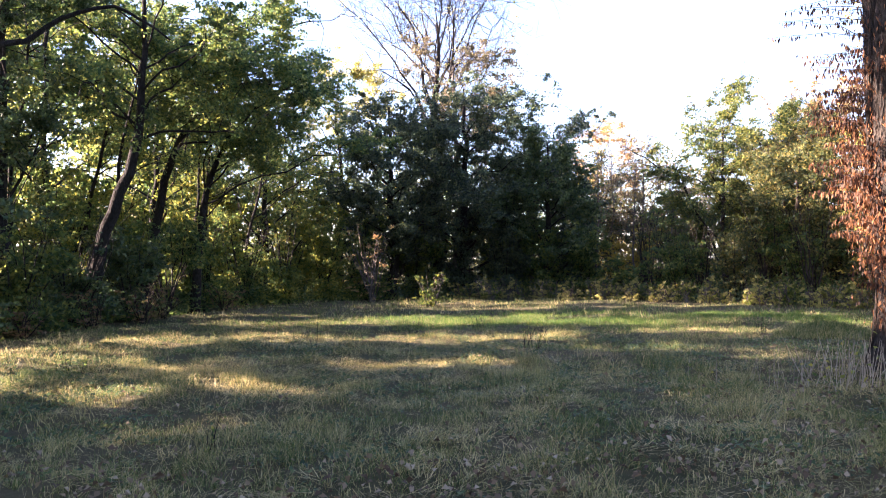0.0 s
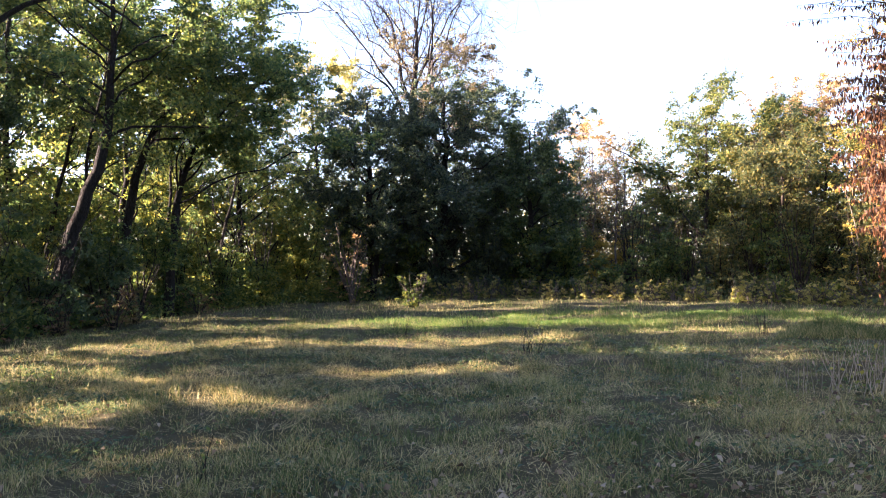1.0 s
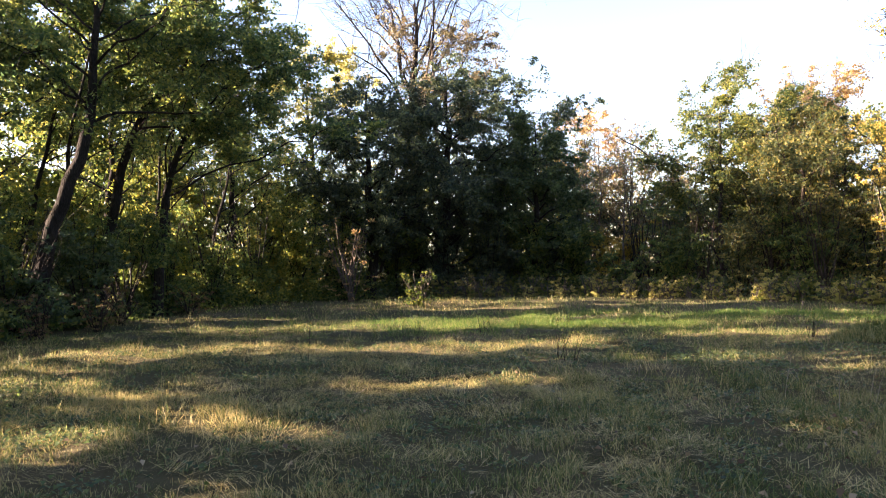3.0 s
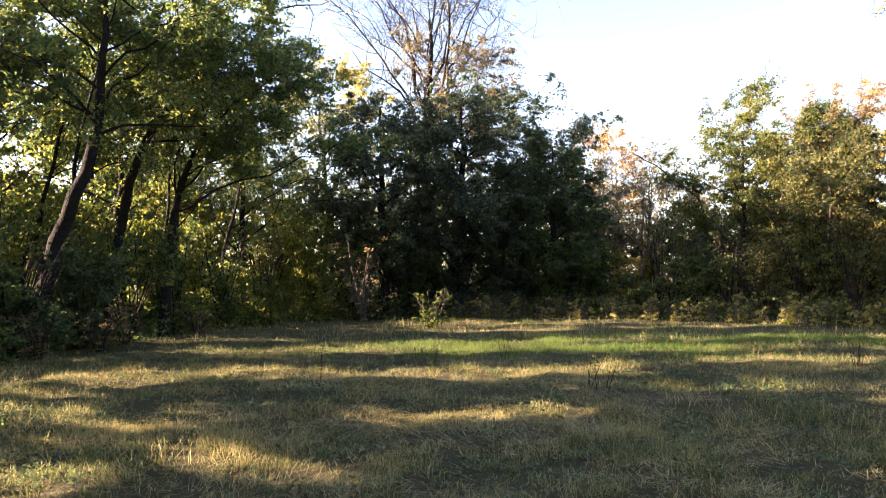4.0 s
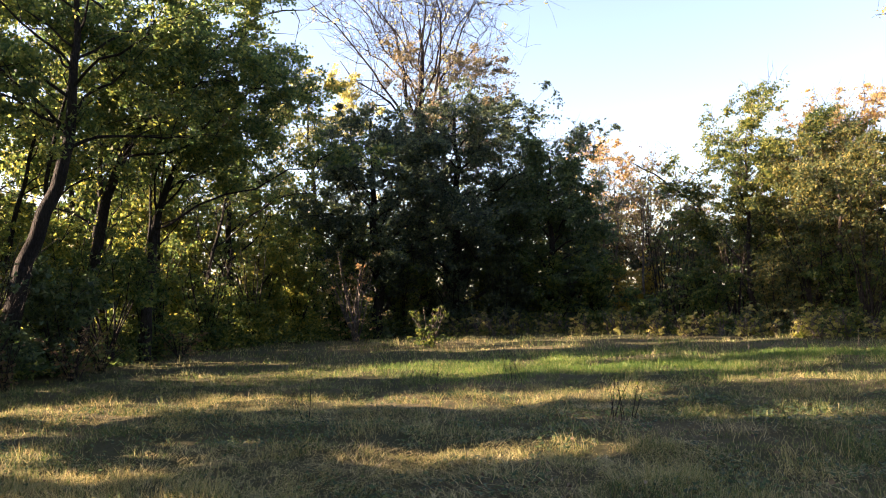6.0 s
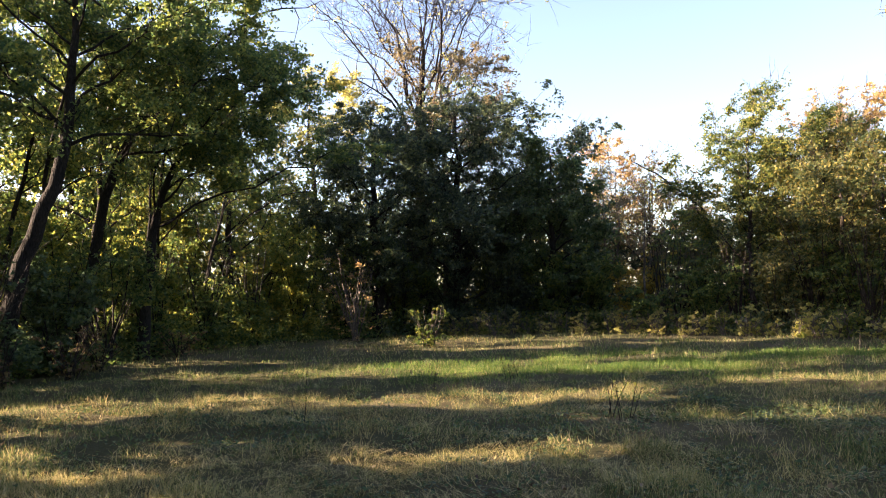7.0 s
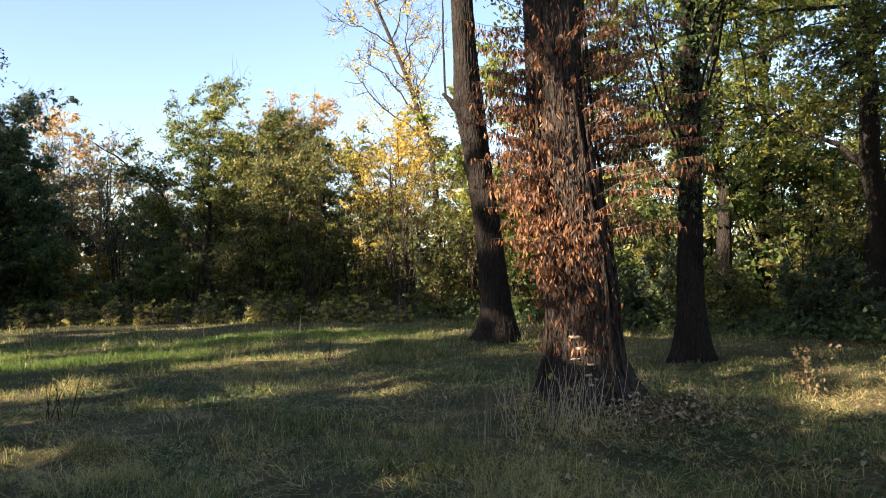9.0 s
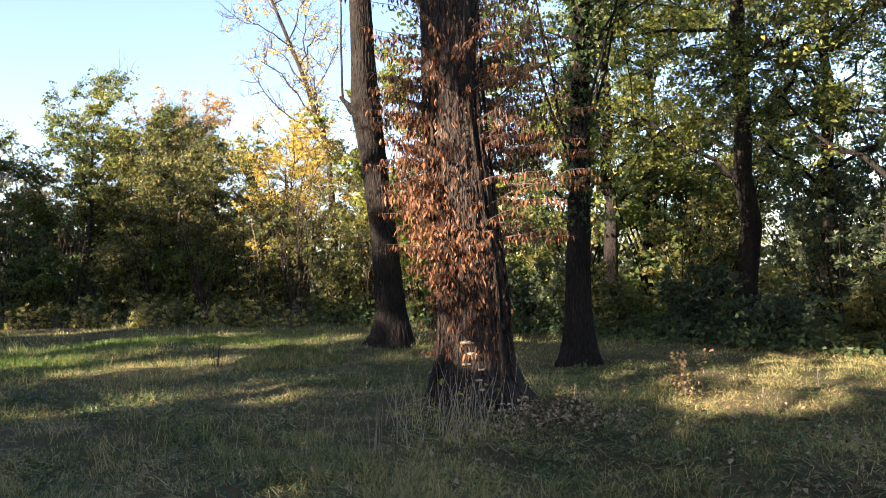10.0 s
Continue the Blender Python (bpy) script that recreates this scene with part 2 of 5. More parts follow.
def shade_free(c, keep=0.004):
    """True for leaves that do not stand in the way of a sunlit spot."""
    sx, sy = -math.sin(SUN_AZ), -math.cos(SUN_AZ)
    gx, gy = c[:, 0] + sx * REACH * c[:, 2], c[:, 1] + sy * REACH * c[:, 2]
    wob = 0.24 * np.sin(gx * 2.3 + gy) + 0.18 * np.sin(gy * 5.1 - gx * 1.7) + 0.3 * np.sin(gx * 3.9 + 2 * np.sin(gy * 3.3)) * np.sin(gy * 7.7 + 1.5 * np.sin(gx * 2.9))
    inside = np.zeros(len(c), bool)
    for x, y, a, b in SPOTS:
        inside |= ((gx - x) / a) ** 2 + ((gy - y + 0.15 * wob) / b) ** 2 < 1 + wob
    for x, y, z, a, b in LIT_TRUNKS:
        d = (x - c[:, 0]) / sx
        inside |= (((c[:, 1] + d * sy - y) / a) ** 2 + ((c[:, 2] - d / REACH - z) / b) ** 2 < 1 + wob) & (d > 0) & (rng.random(len(c)) < (0.98 if x > 0 else 0.72))
    near = (c[:, 0] > 5.2) & (c[:, 1] > 3) & (c[:, 1] < 20)
    return ~inside | near | (rng.random(len(c)) < keep)


def leaves(c, length, width, g, up=0.55, droop=0.25, fold=0.12):
    """Leaf blades at the centres c: folded rhombs, turned at random, upper side mostly up."""
    n = len(c)
    nor = unit(unit(g.standard_normal((n, 3))) + np.array([0, 0, up]))
    d = unit(np.cross(nor, unit(g.standard_normal((n, 3)))))
    d[:, 2] -= droop
    d = unit(d)
    s = unit(np.cross(d, nor))
    nor = np.cross(s, d)
    L = (length * g.uniform(0.6, 1.25, n))[:, None]
    W = (width * g.uniform(0.6, 1.25, n))[:, None]
    v = np.empty((n, 4, 3))
    v[:, 0] = c - d * L * 0.5
    v[:, 1] = c - d * L * 0.05 + s * W * 0.5 + nor * L * fold
    v[:, 2] = c + d * L * 0.5
    v[:, 3] = c - d * L * 0.05 - s * W * 0.5 + nor * L * fold
    return v.reshape(-1, 3), np.arange(n * 4).reshape(-1, 4)


def small_leaves(c, length, width, g, up=0.5, droop=0.25):
    """Many small leaf blades, three corners each: base, broad shoulder, tip."""
    n = len(c)
    nor = unit(unit(g.standard_normal((n, 3))) + np.array([0, 0, up]))
    d = unit(np.cross(nor, unit(g.standard_normal((n, 3)))))
    d[:, 2] -= droop
    d = unit(d)
    s = unit(np.cross(d, nor))
    L = (length * g.uniform(0.55, 1.3, n))[:, None]
    W = (width * g.uniform(0.6, 1.3, n))[:, None]
    k = g.uniform(-0.25, 0.35, n)[:, None]
    v = np.empty((n, 3, 3))
    v[:, 0] = c - d * L * 0.5 - s * W * 0.32
    v[:, 1] = c + d * L * k + s * W * 0.6
    v[:, 2] = c + d * L * 0.5 - s * W * 0.32
    return v.reshape(-1, 3), np.arange(n * 3).reshape(-1, 3)


def tree(name, label, x, y, height, radius, crown, wood, leaf, seed, lean=(0, 0), limbs=10, twigs=7, count=9000, size=0.11, clump=0.27,
         group="", trunk_path=None, rise=-0.75, start=0.35, sides=8, category="tree", carve=True, flute=0.0, flat=0.6, squash=1.0, extra=None, uneven=0.8):
    """A tree: a tapered trunk, limbs that reach into the crown, twigs on them and leaves in loose clumps round the twigs.
    crown: (dx, dy, base height, top height, half width)."""
    g = np.random.default_rng(seed)
    base = thing(name, x, y, label, category, group)
    cdx, cdy, c0, c1, cr = crown
    cc, ch = np.array([cdx, cdy, 0.5 * (c0 + c1)]), 0.5 * (c1 - c0)
    if trunk_path is None:
        end = (lean[0], lean[1], height)
        tp = bend((0, 0, -0.1), end, 12, 0.10, g)
    else:
        q = np.array(trunk_path, float)
        tt = np.linspace(0, len(q) - 1, 16)
        tp = np.stack([np.interp(tt, np.arange(len(q)), q[:, i]) for i in range(3)], 1)
        tp[1:-1] = 0.25 * tp[:-2] + 0.5 * tp[1:-1] + 0.25 * tp[2:]
        tp[1:] += g.standard_normal((15, 3)) * 0.02
    k = np.linspace(0, 1, len(tp))
    rr = radius * (1 - 0.82 * k ** 1.15) + radius * 0.55 * np.exp(-k * 22)
    v, f = tube(tp, rr, sides, flute, seed)
    part("trunk", mesh_of("trunk", v, f, wood, True), base)
    centres, tubes = [], []
    for i in range(limbs):
        a = start + (0.98 - start) * (i + g.uniform(0, 0.8)) / limbs
        j = a * (len(tp) - 1)
        o = np.array([np.interp(j, np.arange(len(tp)), tp[:, q]) for q in range(3)])
        r0 = float(np.interp(j, np.arange(len(tp)), rr)) * 0.32
        az = i * 2.4 + g.uniform(-0.5, 0.5)
        el = np.clip((a - start) / (1 - start) * (1.15 - rise) + rise + g.uniform(-0.25, 0.25), -0.9, 1.3)
        wide = math.cos(el) ** 0.55 * cr
        tip = cc + np.array([math.cos(az) * wide, math.sin(az) * wide * squash, math.sin(el) * ch]) * g.uniform(0.6, 1.12)
        lp = bend(o, tip, 9, 0.24, g, 0.06)
        kk = np.linspace(0, 1, 9)
        part("limb", mesh_of("limb", *tube(lp, r0 * (1 - 0.85 * kk) + 0.006, 5), wood, True), base)
        for w in range(twigs):
            b = g.uniform(0.35, 1.0)
            q = np.array([np.interp(b * 8, np.arange(9), lp[:, s]) for s in range(3)])
            dirn = unit(unit(tip - o) * 0.7 + g.standard_normal(3) * 0.75 + np.array([0, 0, 0.15]))
            e = q + dirn * cr * g.uniform(0.25, 0.55)
            sp = bend(q, e, 5, 0.2, g, 0.03)
            tubes.append(tube(sp, np.linspace(r0 * 0.28 + 0.004, 0.004, 5), 3))
            centres.append(sp[1:])
            if extra:
                for z in range(extra):
                    q2 = sp[g.integers(1, 5)]
                    e2 = q2 + unit(dirn + g.standard_normal(3) * 0.6 + np.array([0, 0, 0.35])) * cr * g.uniform(0.12, 0.32)
                    s2 = bend(q2, e2, 3, 0.2, g)
                    tubes.append(tube(s2, np.linspace(0.009, 0.003, 3), 3))
    tagged(part("branchwork", mesh_of("branchwork", *joined(tubes), wood, True), base), kind="stuff")
    if count:
        cl = np.concatenate(centres)
        count = int(count * 2.05)
        many = max(count // (20 if count > 7000 else 4), 20)
        weight = g.gamma(uneven, 1.0, len(cl))
        spray = cl[g.choice(len(cl), many, p=weight / weight.sum())] + g.standard_normal((many, 3)) * clump * 0.62 * np.array([1, 1, 0.8])
        idx = g.choice(many, count, p=unit_sum(g.gamma(1.2, 1.0, many)))
        tilt = g.normal(0, 0.35, (many, 2))[idx]
        off = g.standard_normal((count, 3)) * (clump * 0.38 * g.uniform(0.6, 1.4, many)[idx])[:, None]
        off[:, 2] = off[:, 2] * flat * 0.7 + off[:, 0] * tilt[:, 0] + off[:, 1] * tilt[:, 1] - 0.25 * np.hypot(off[:, 0], off[:, 1])
        c = spray[idx] + off
        c = c[c[:, 2] > 0.08]
        if carve:
            c = c[shade_free(c + np.array([x, y, 0]))]
        v, f = small_leaves(c, size * 0.75, size * 0.56, g)
        part("crown", mesh_of("crown", v, f, leaf), base)
    return base


def shrub(name, label, x, y, height, spread, leaf, seed, count=2500, size=0.09, stems=9, wood=None, group="", category="shrub", carve=True, low=0.1):
    """A shrub of several stems from one foot, leaves in clumps along them."""
    g = np.random.default_rng(seed)
    base = thing(name, x, y, label, category, group)
    pts = []
    for i in range(stems):
        az, out = g.uniform(0, 6.28), spread * g.uniform(0.3, 1.0)
        tip = (math.cos(az) * out, math.sin(az) * out, height * g.uniform(0.6, 1.05))
        sp = bend((g.uniform(-0.12, 0.12), g.uniform(-0.12, 0.12), -0.05), tip, 8, 0.16, g, 0.05)
        tubes = [tube(sp[[0, 2, 4, 6, 7]], np.linspace(0.012 + 0.006 * height, 0.004, 5), 4 if height < 2 else 3)]
        for j in range(4):
            q = sp[g.integers(2, 8)]
            e = q + unit(g.standard_normal(3) + np.array([0, 0, 0.4])) * spread * g.uniform(0.2, 0.5)
            s2 = bend(q, e, 4, 0.2, g)
            tubes.append(tube(s2[[0, 2, 3]], np.linspace(0.008, 0.003, 3), 3))
            pts.append(s2[1:])
        pts.append(sp[1:])
        part("stem", mesh_of("stem", *joined(tubes), wood or BARK_GREY, True), base)
    if count:
        count = int(count * (1.3 if height > 1.3 else 1))
        cl = np.concatenate(pts)
        many = max(count // 16, 12)
        wide = spread + 0.3 * height
        spray = cl[g.choice(len(cl), many, p=unit_sum(g.gamma(0.8, 1.0, len(cl))))] + g.standard_normal((many, 3)) * 0.055 * wide
        idx = g.choice(many, count, p=unit_sum(g.gamma(1.2, 1.0, many)))
        c = spray[idx] + g.standard_normal((count, 3)) * 0.036 * wide * np.array([1, 1, 0.5])
        foot = g.random(len(c)) < 0.22
        c[foot] *= np.array([1.15, 1.15, 0.3])
        c = c[c[:, 2] > low * 0.3]
        if carve:
            c = c[shade_free(c + np.array([x, y, 0]))]
        v, f = small_leaves(c, size * 0.84, size * 0.61, g)
        part("foliage", mesh_of("foliage", v, f, leaf), base)
    return base


# ---- ground ----
def lie(x, y):
    """Gentle unevenness of the meadow."""
    return 0.030 * np.sin(0.9 * x + 0.5 * y) * np.sin(0.7 * y - 0.3 * x) + 0.018 * np.sin(2.3 * x - 1.1 * y + 1.0) + 0.012 * np.sin(3.7 * y + 1.9 * x) + (0.022 * np.sin(4.9 * x + 1.7 * np.sin(2.1 * y)) * np.sin(5.3 * y + 1.9 * np.sin(1.7 * x)) + 0.02 * np.sin(2.9 * x + 2.3 * y + 2 * np.sin(x)) * np.sin(3.1 * y - x)) * ((y > 1) & (y < 24) & (x > -10) & (x < 16)) + 0.15 * np.exp(-((x - 5.9) ** 2 + (y - 9.5) ** 2) / 1.7) + 0.08 * np.exp(-((x - 7.4) / 1.0) ** 2 - ((y - 15.0) / 0.7) ** 2)


gx = np.concatenate([[-2500, -900, -300, -120, -60], np.arange(-34, -10, 1.0), np.arange(-10, 16, 0.28), np.arange(16, 44.1, 1.0), [70, 130, 300, 900, 2500]])
gy = np.concatenate([[-2500, -900, -300, -120, -60], np.arange(-24, 1, 1.0), np.arange(1, 24, 0.28), np.arange(24, 60.1, 1.0), [80, 130, 300, 900, 2500]])
GX, GY = np.meshgrid(gx, gy)
near_mask = (np.abs(GX) < 45) & (np.abs(GY) < 61)
GZ = np.where(near_mask, lie(GX, GY), 0) - 0.01
nx, ny = len(gx), len(gy)
ii = (np.arange(ny - 1)[:, None] * nx + np.arange(nx - 1)[None]).ravel()
ground = new("ground", mesh_of("ground", np.stack([GX, GY, GZ], -1).reshape(-1, 3), np.stack([ii, ii + 1, ii + nx + 1, ii + nx], 1), SOIL, True))
tagged(ground, "uneven meadow soil covered with thatch and moss", "ground", kind="structure")


def vnoise(x, y, size, seed):
    """Smooth random values from 0 to 1, with lumps of the given size."""
    table = np.random.default_rng(seed).random((64, 64))
    u, v = np.asarray(x, float) / size + 1000, np.asarray(y, float) / size + 1000
    i, j = np.floor(u).astype(int), np.floor(v).astype(int)
    a, b = u - i, v - j
    a, b = a * a * (3 - 2 * a), b * b * (3 - 2 * b)
    p, q = table[i % 64, j % 64], table[(i + 1) % 64, j % 64]
    r, t = table[i % 64, (j + 1) % 64], table[(i + 1) % 64, (j + 1) % 64]
    return (p * (1 - a) + q * a) * (1 - b) + (r * (1 - a) + t * a) * b


def patch_noise(x, y):
    return np.sin(0.83 * x + 1.7 * np.sin(0.41 * y)) * np.sin(1.21 * y + 1.3 * np.sin(0.6 * x)) + 0.5 * np.sin(2.7 * x + y) * np.sin(2.2 * y - 0.7 * x)


def blades(x, y, height, width, g, lean=0.5, plain=False):
    """Grass blades in two joints: the upper one leans further."""
    n = len(x)
    az = g.uniform(0, 6.283, n)
    t0 = np.abs(g.normal(lean * 0.5, 0.35, n))
    t0 = np.minimum(t0, 1.35)
    t1 = np.minimum(t0 + np.abs(g.normal(0.25, lean * 0.8, n)), 1.8)
    h = height * g.uniform(0.5, 1.3, n) * 0.55
    side = g.uniform(0, 6.283, n)
    sx, sy = np.cos(side) * width * 0.5, np.sin(side) * width * 0.5
    z = lie(x, y) - 0.015
    mx, my, mz = x + np.cos(az) * h * np.sin(t0), y + np.sin(az) * h * np.sin(t0), z + h * np.cos(t0)
    if plain:
        v = np.empty((n, 3, 3))
        v[:, 0], v[:, 1] = np.stack([x - sx, y - sy, z], 1), np.stack([x + sx, y + sy, z], 1)
        v[:, 2] = np.stack([mx + np.cos(az) * h * np.sin(t1), my + np.sin(az) * h * np.sin(t1), mz + h * np.cos(t1)], 1)
        return v.reshape(-1, 3), np.arange(3 * n).reshape(-1, 3)
    v = np.empty((n, 5, 3))
    v[:, 0] = np.stack([x - sx, y - sy, z], 1)
    v[:, 1] = np.stack([x + sx, y + sy, z], 1)
    v[:, 2] = np.stack([mx - sx * 0.8, my - sy * 0.8, mz], 1)
    v[:, 3] = np.stack([mx + sx * 0.8, my + sy * 0.8, mz], 1)
    v[:, 4] = np.stack([mx + np.cos(az) * h * np.sin(t1), my + np.sin(az) * h * np.sin(t1), mz + h * np.cos(t1)], 1)
    o = np.arange(n)[:, None] * 5
    f = np.concatenate([o + np.array([[0, 1, 3]]), o + np.array([[0, 3, 2]]), o + np.array([[2, 3, 4]])])
    return v.reshape(-1, 3), f


def meadow_cover(n, near, far, g):
    """Random places on the meadow between two distances from where the path ends, in front and to the east."""
    r = np.sqrt(g.uniform(near ** 2, far ** 2, n))
    az = g.uniform(radians(-50), radians(88), n)
    x, y = -0.8 + r * np.sin(az), 3.4 + r * np.cos(az)
    return x, y


def in_meadow(x, y):
    west = np.interp(y, [0, 15, 18, 22, 27, 30, 32, 40], [-9.5, -9.3, -8.8, -8.3, -7.4, -5.5, -2.5, 0])
    east = np.interp(y, [2, 6, 9, 12, 17, 20, 23, 25, 28, 31, 34, 37], [16, 15, 15, 15.5, 15.5, 14.8, 13.8, 12.6, 9.8, 7.8, 6.5, 4])
    return (x > west) & (x < east) & (y < 36)


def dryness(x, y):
    """Where the grass has dried to straw: soft drifts on the western half, green along a strip across the meadow. Pale
    straw over the sunlit spots also brightens them.
    """
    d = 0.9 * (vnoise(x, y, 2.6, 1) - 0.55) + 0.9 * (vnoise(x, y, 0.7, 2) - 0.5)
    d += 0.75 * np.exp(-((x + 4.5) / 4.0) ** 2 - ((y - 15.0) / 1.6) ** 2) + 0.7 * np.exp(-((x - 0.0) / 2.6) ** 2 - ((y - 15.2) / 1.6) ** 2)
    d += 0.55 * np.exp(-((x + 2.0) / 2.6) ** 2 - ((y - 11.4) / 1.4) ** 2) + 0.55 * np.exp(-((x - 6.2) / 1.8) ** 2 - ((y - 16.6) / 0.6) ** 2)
    # pale straw that also adds brightness to the eastern sunlit patch
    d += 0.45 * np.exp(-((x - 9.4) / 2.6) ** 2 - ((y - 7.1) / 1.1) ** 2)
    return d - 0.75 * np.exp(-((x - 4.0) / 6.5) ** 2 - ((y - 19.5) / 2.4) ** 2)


g = np.random.default_rng(11)
for nm, lab, n, near, far, hh, ww, mat, lean, dry in [
        ("meadow_grass", "short green meadow grass, partly trodden flat", 175000, 1.2, 8.5, 0.115, 0.0042, GRASS, 1.0, -1),
        ("meadow_grass", "short green meadow grass, partly trodden flat", 215000, 8.0, 18, 0.125, 0.009, GRASS, 1.0, -1),
        ("meadow_grass", "short green meadow grass, partly trodden flat", 115000, 17, 34, 0.14, 0.016, GRASS, 0.6, -1),
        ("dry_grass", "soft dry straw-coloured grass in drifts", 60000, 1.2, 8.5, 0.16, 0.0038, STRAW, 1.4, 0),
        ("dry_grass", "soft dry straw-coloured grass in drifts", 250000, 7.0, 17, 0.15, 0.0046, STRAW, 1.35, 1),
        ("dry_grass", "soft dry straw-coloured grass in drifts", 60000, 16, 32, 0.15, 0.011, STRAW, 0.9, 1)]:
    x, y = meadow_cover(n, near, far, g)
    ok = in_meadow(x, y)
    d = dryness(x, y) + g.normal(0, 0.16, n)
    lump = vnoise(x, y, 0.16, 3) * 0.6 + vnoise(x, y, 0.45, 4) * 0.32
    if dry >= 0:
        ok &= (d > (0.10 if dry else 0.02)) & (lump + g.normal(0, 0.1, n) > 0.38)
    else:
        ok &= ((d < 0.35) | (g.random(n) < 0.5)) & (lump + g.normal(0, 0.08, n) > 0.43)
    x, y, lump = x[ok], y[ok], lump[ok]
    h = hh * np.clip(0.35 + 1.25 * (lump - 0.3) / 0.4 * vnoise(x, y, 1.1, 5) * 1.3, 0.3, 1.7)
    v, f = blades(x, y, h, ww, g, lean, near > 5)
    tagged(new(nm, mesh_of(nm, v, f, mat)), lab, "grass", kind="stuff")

x, y = g.normal(4.5, 3.6, 60000), g.normal(20.2, 1.5, 60000)
ok = in_meadow(x, y) & (vnoise(x, y, 0.5, 12) * 0.5 + vnoise(x, y, 1.6, 13) * 0.5 + g.normal(0, 0.08, len(x)) > 0.5)
v, f = blades(x[ok], y[ok], 0.14, 0.013, g, 1.1, True)
tagged(new("fresh_grass", mesh_of("fresh_grass", v, f, FRESH)), "fresh bright green grass across the meadow", "grass", kind="stuff")

# the turf behind and beside the path
g2 = np.random.default_rng(17)
x, y = g2.uniform(-9.5, 14, 90000), g2.uniform(-9, 8, 90000)
behind = np.abs((np.arctan2(x + 0.8, y - 3.4) - radians(19) + np.pi) % (2 * np.pi) - np.pi) > radians(68)
ok = (behind | (np.hypot(x + 0.8, y - 3.4) < 1.3)) & (vnoise(x, y, 0.4, 4) > 0.3)
v, f = blades(x[ok], y[ok], 0.11, 0.007, g2, 1.0, True)
tagged(new("meadow_grass", mesh_of("meadow_grass", v, f, GRASS)), "short green meadow grass, partly trodden flat", "grass", kind="stuff")

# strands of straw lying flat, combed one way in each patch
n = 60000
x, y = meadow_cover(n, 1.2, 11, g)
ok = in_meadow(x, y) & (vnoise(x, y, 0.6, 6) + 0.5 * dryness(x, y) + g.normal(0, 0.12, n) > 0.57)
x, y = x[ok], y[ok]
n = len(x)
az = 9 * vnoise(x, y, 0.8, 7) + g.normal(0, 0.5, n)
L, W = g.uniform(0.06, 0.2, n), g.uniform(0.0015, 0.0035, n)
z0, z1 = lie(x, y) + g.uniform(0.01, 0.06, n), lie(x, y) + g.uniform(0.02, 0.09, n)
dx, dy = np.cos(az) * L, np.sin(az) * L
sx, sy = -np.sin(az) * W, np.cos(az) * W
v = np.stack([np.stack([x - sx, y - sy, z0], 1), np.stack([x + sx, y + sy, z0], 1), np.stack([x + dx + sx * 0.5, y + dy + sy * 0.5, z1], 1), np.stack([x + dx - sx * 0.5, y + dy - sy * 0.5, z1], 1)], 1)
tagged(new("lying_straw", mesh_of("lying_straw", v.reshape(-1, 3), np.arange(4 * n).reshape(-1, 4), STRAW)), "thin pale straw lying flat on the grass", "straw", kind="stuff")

# clover and small broad-leaved herbs between the blades
x, y = meadow_cover(90000, 1.2, 13, g)
ok = in_meadow(x, y) & (vnoise(x, y, 0.35, 8) * 0.6 + vnoise(x, y, 1.3, 9) * 0.4 - 0.25 * dryness(x, y) + g.normal(0, 0.07, len(x)) > 0.55)
x, y = x[ok], y[ok]
v, f = small_leaves(np.stack([x, y, lie(x, y) + np.abs(g.normal(0.02, 0.03, len(x)))], 1), 0.045, 0.04, g, 1.5, 0.0)
tagged(new("clover", mesh_of("clover", v, f, LEAF_DEEP)), "low dark green clover and herbs in the grass", "herbs", kind="stuff")

x, y = meadow_cover(30000, 0.8, 16, g)
x, y = np.concatenate([x, g.normal(5.75, 0.5, 650)]), np.concatenate([y, g.normal(8.5, 0.36, 650)])
w = 1.0 * np.exp(-((x - 5.75) ** 2 + (y - 8.5) ** 2) / 0.45) + 0.05 * np.exp(-((x - 11) ** 2 + (y - 9.5) ** 2) / 16) + 0.75 * np.exp(-((y - 4.9) / 0.8) ** 2) + (0.06 * (x > 0) + 0.03) * np.exp(-np.maximum(y - 8, 0) / 1.5) + 0.14 * np.exp(-((x - 5.0) ** 2 + (y - 6.4) ** 2) / 7) + 0.2 * np.exp(-((x - 7) / 3) ** 2 - ((y - 5.8) / 1.4) ** 2)
w = w * (1 - 0.95 * np.exp(-((x - 10.2) / 3.2) ** 4 - ((y - 7.6) / 1.9) ** 4))
ok = g.random(len(x)) < w * (0.4 + 1.2 * vnoise(x, y, 0.7, 10))
x, y = x[ok], y[ok]
v, f = leaves(np.stack([x, y, lie(x, y) + g.uniform(0.04, 0.10, len(x))], 1), 0.062, 0.042, g, 1.2, 0.0, 0.3)
tagged(new("fallen_leaves", mesh_of("fallen_leaves", v, f, LEAF_LITTER)), "curled pale brown fallen leaves lying in the grass", "fallen leaves", kind="stuff")

# ---- western wood ----
tree("leaning_tree", "tall dark leaning tree with green crown at the wood's edge", -9.8, 21, 12, 0.20, (1.0, 0, 4.2, 12.5, 4.2), BARK_DARK, LEAF_GREEN, 21, limbs=16, twigs=9, count=22000,
     size=0.14, start=0.5, rise=-0.9, trunk_path=[(0, 0, -0.1), (0.2, 0, 1.3), (0.45, 0, 2.3), (0.7, 0, 2.8), (1.0, 0, 3.55), (1.23, 0, 4.15), (1.45, 0, 4.9), (1.57, 0, 5.5), (1.48, 0, 6.25), (1.62, 0, 7.0), (1.68, 0, 7.7), (1.6, 0, 8.3), (1.7, 0, 11.5)], group="trees of the western wood")
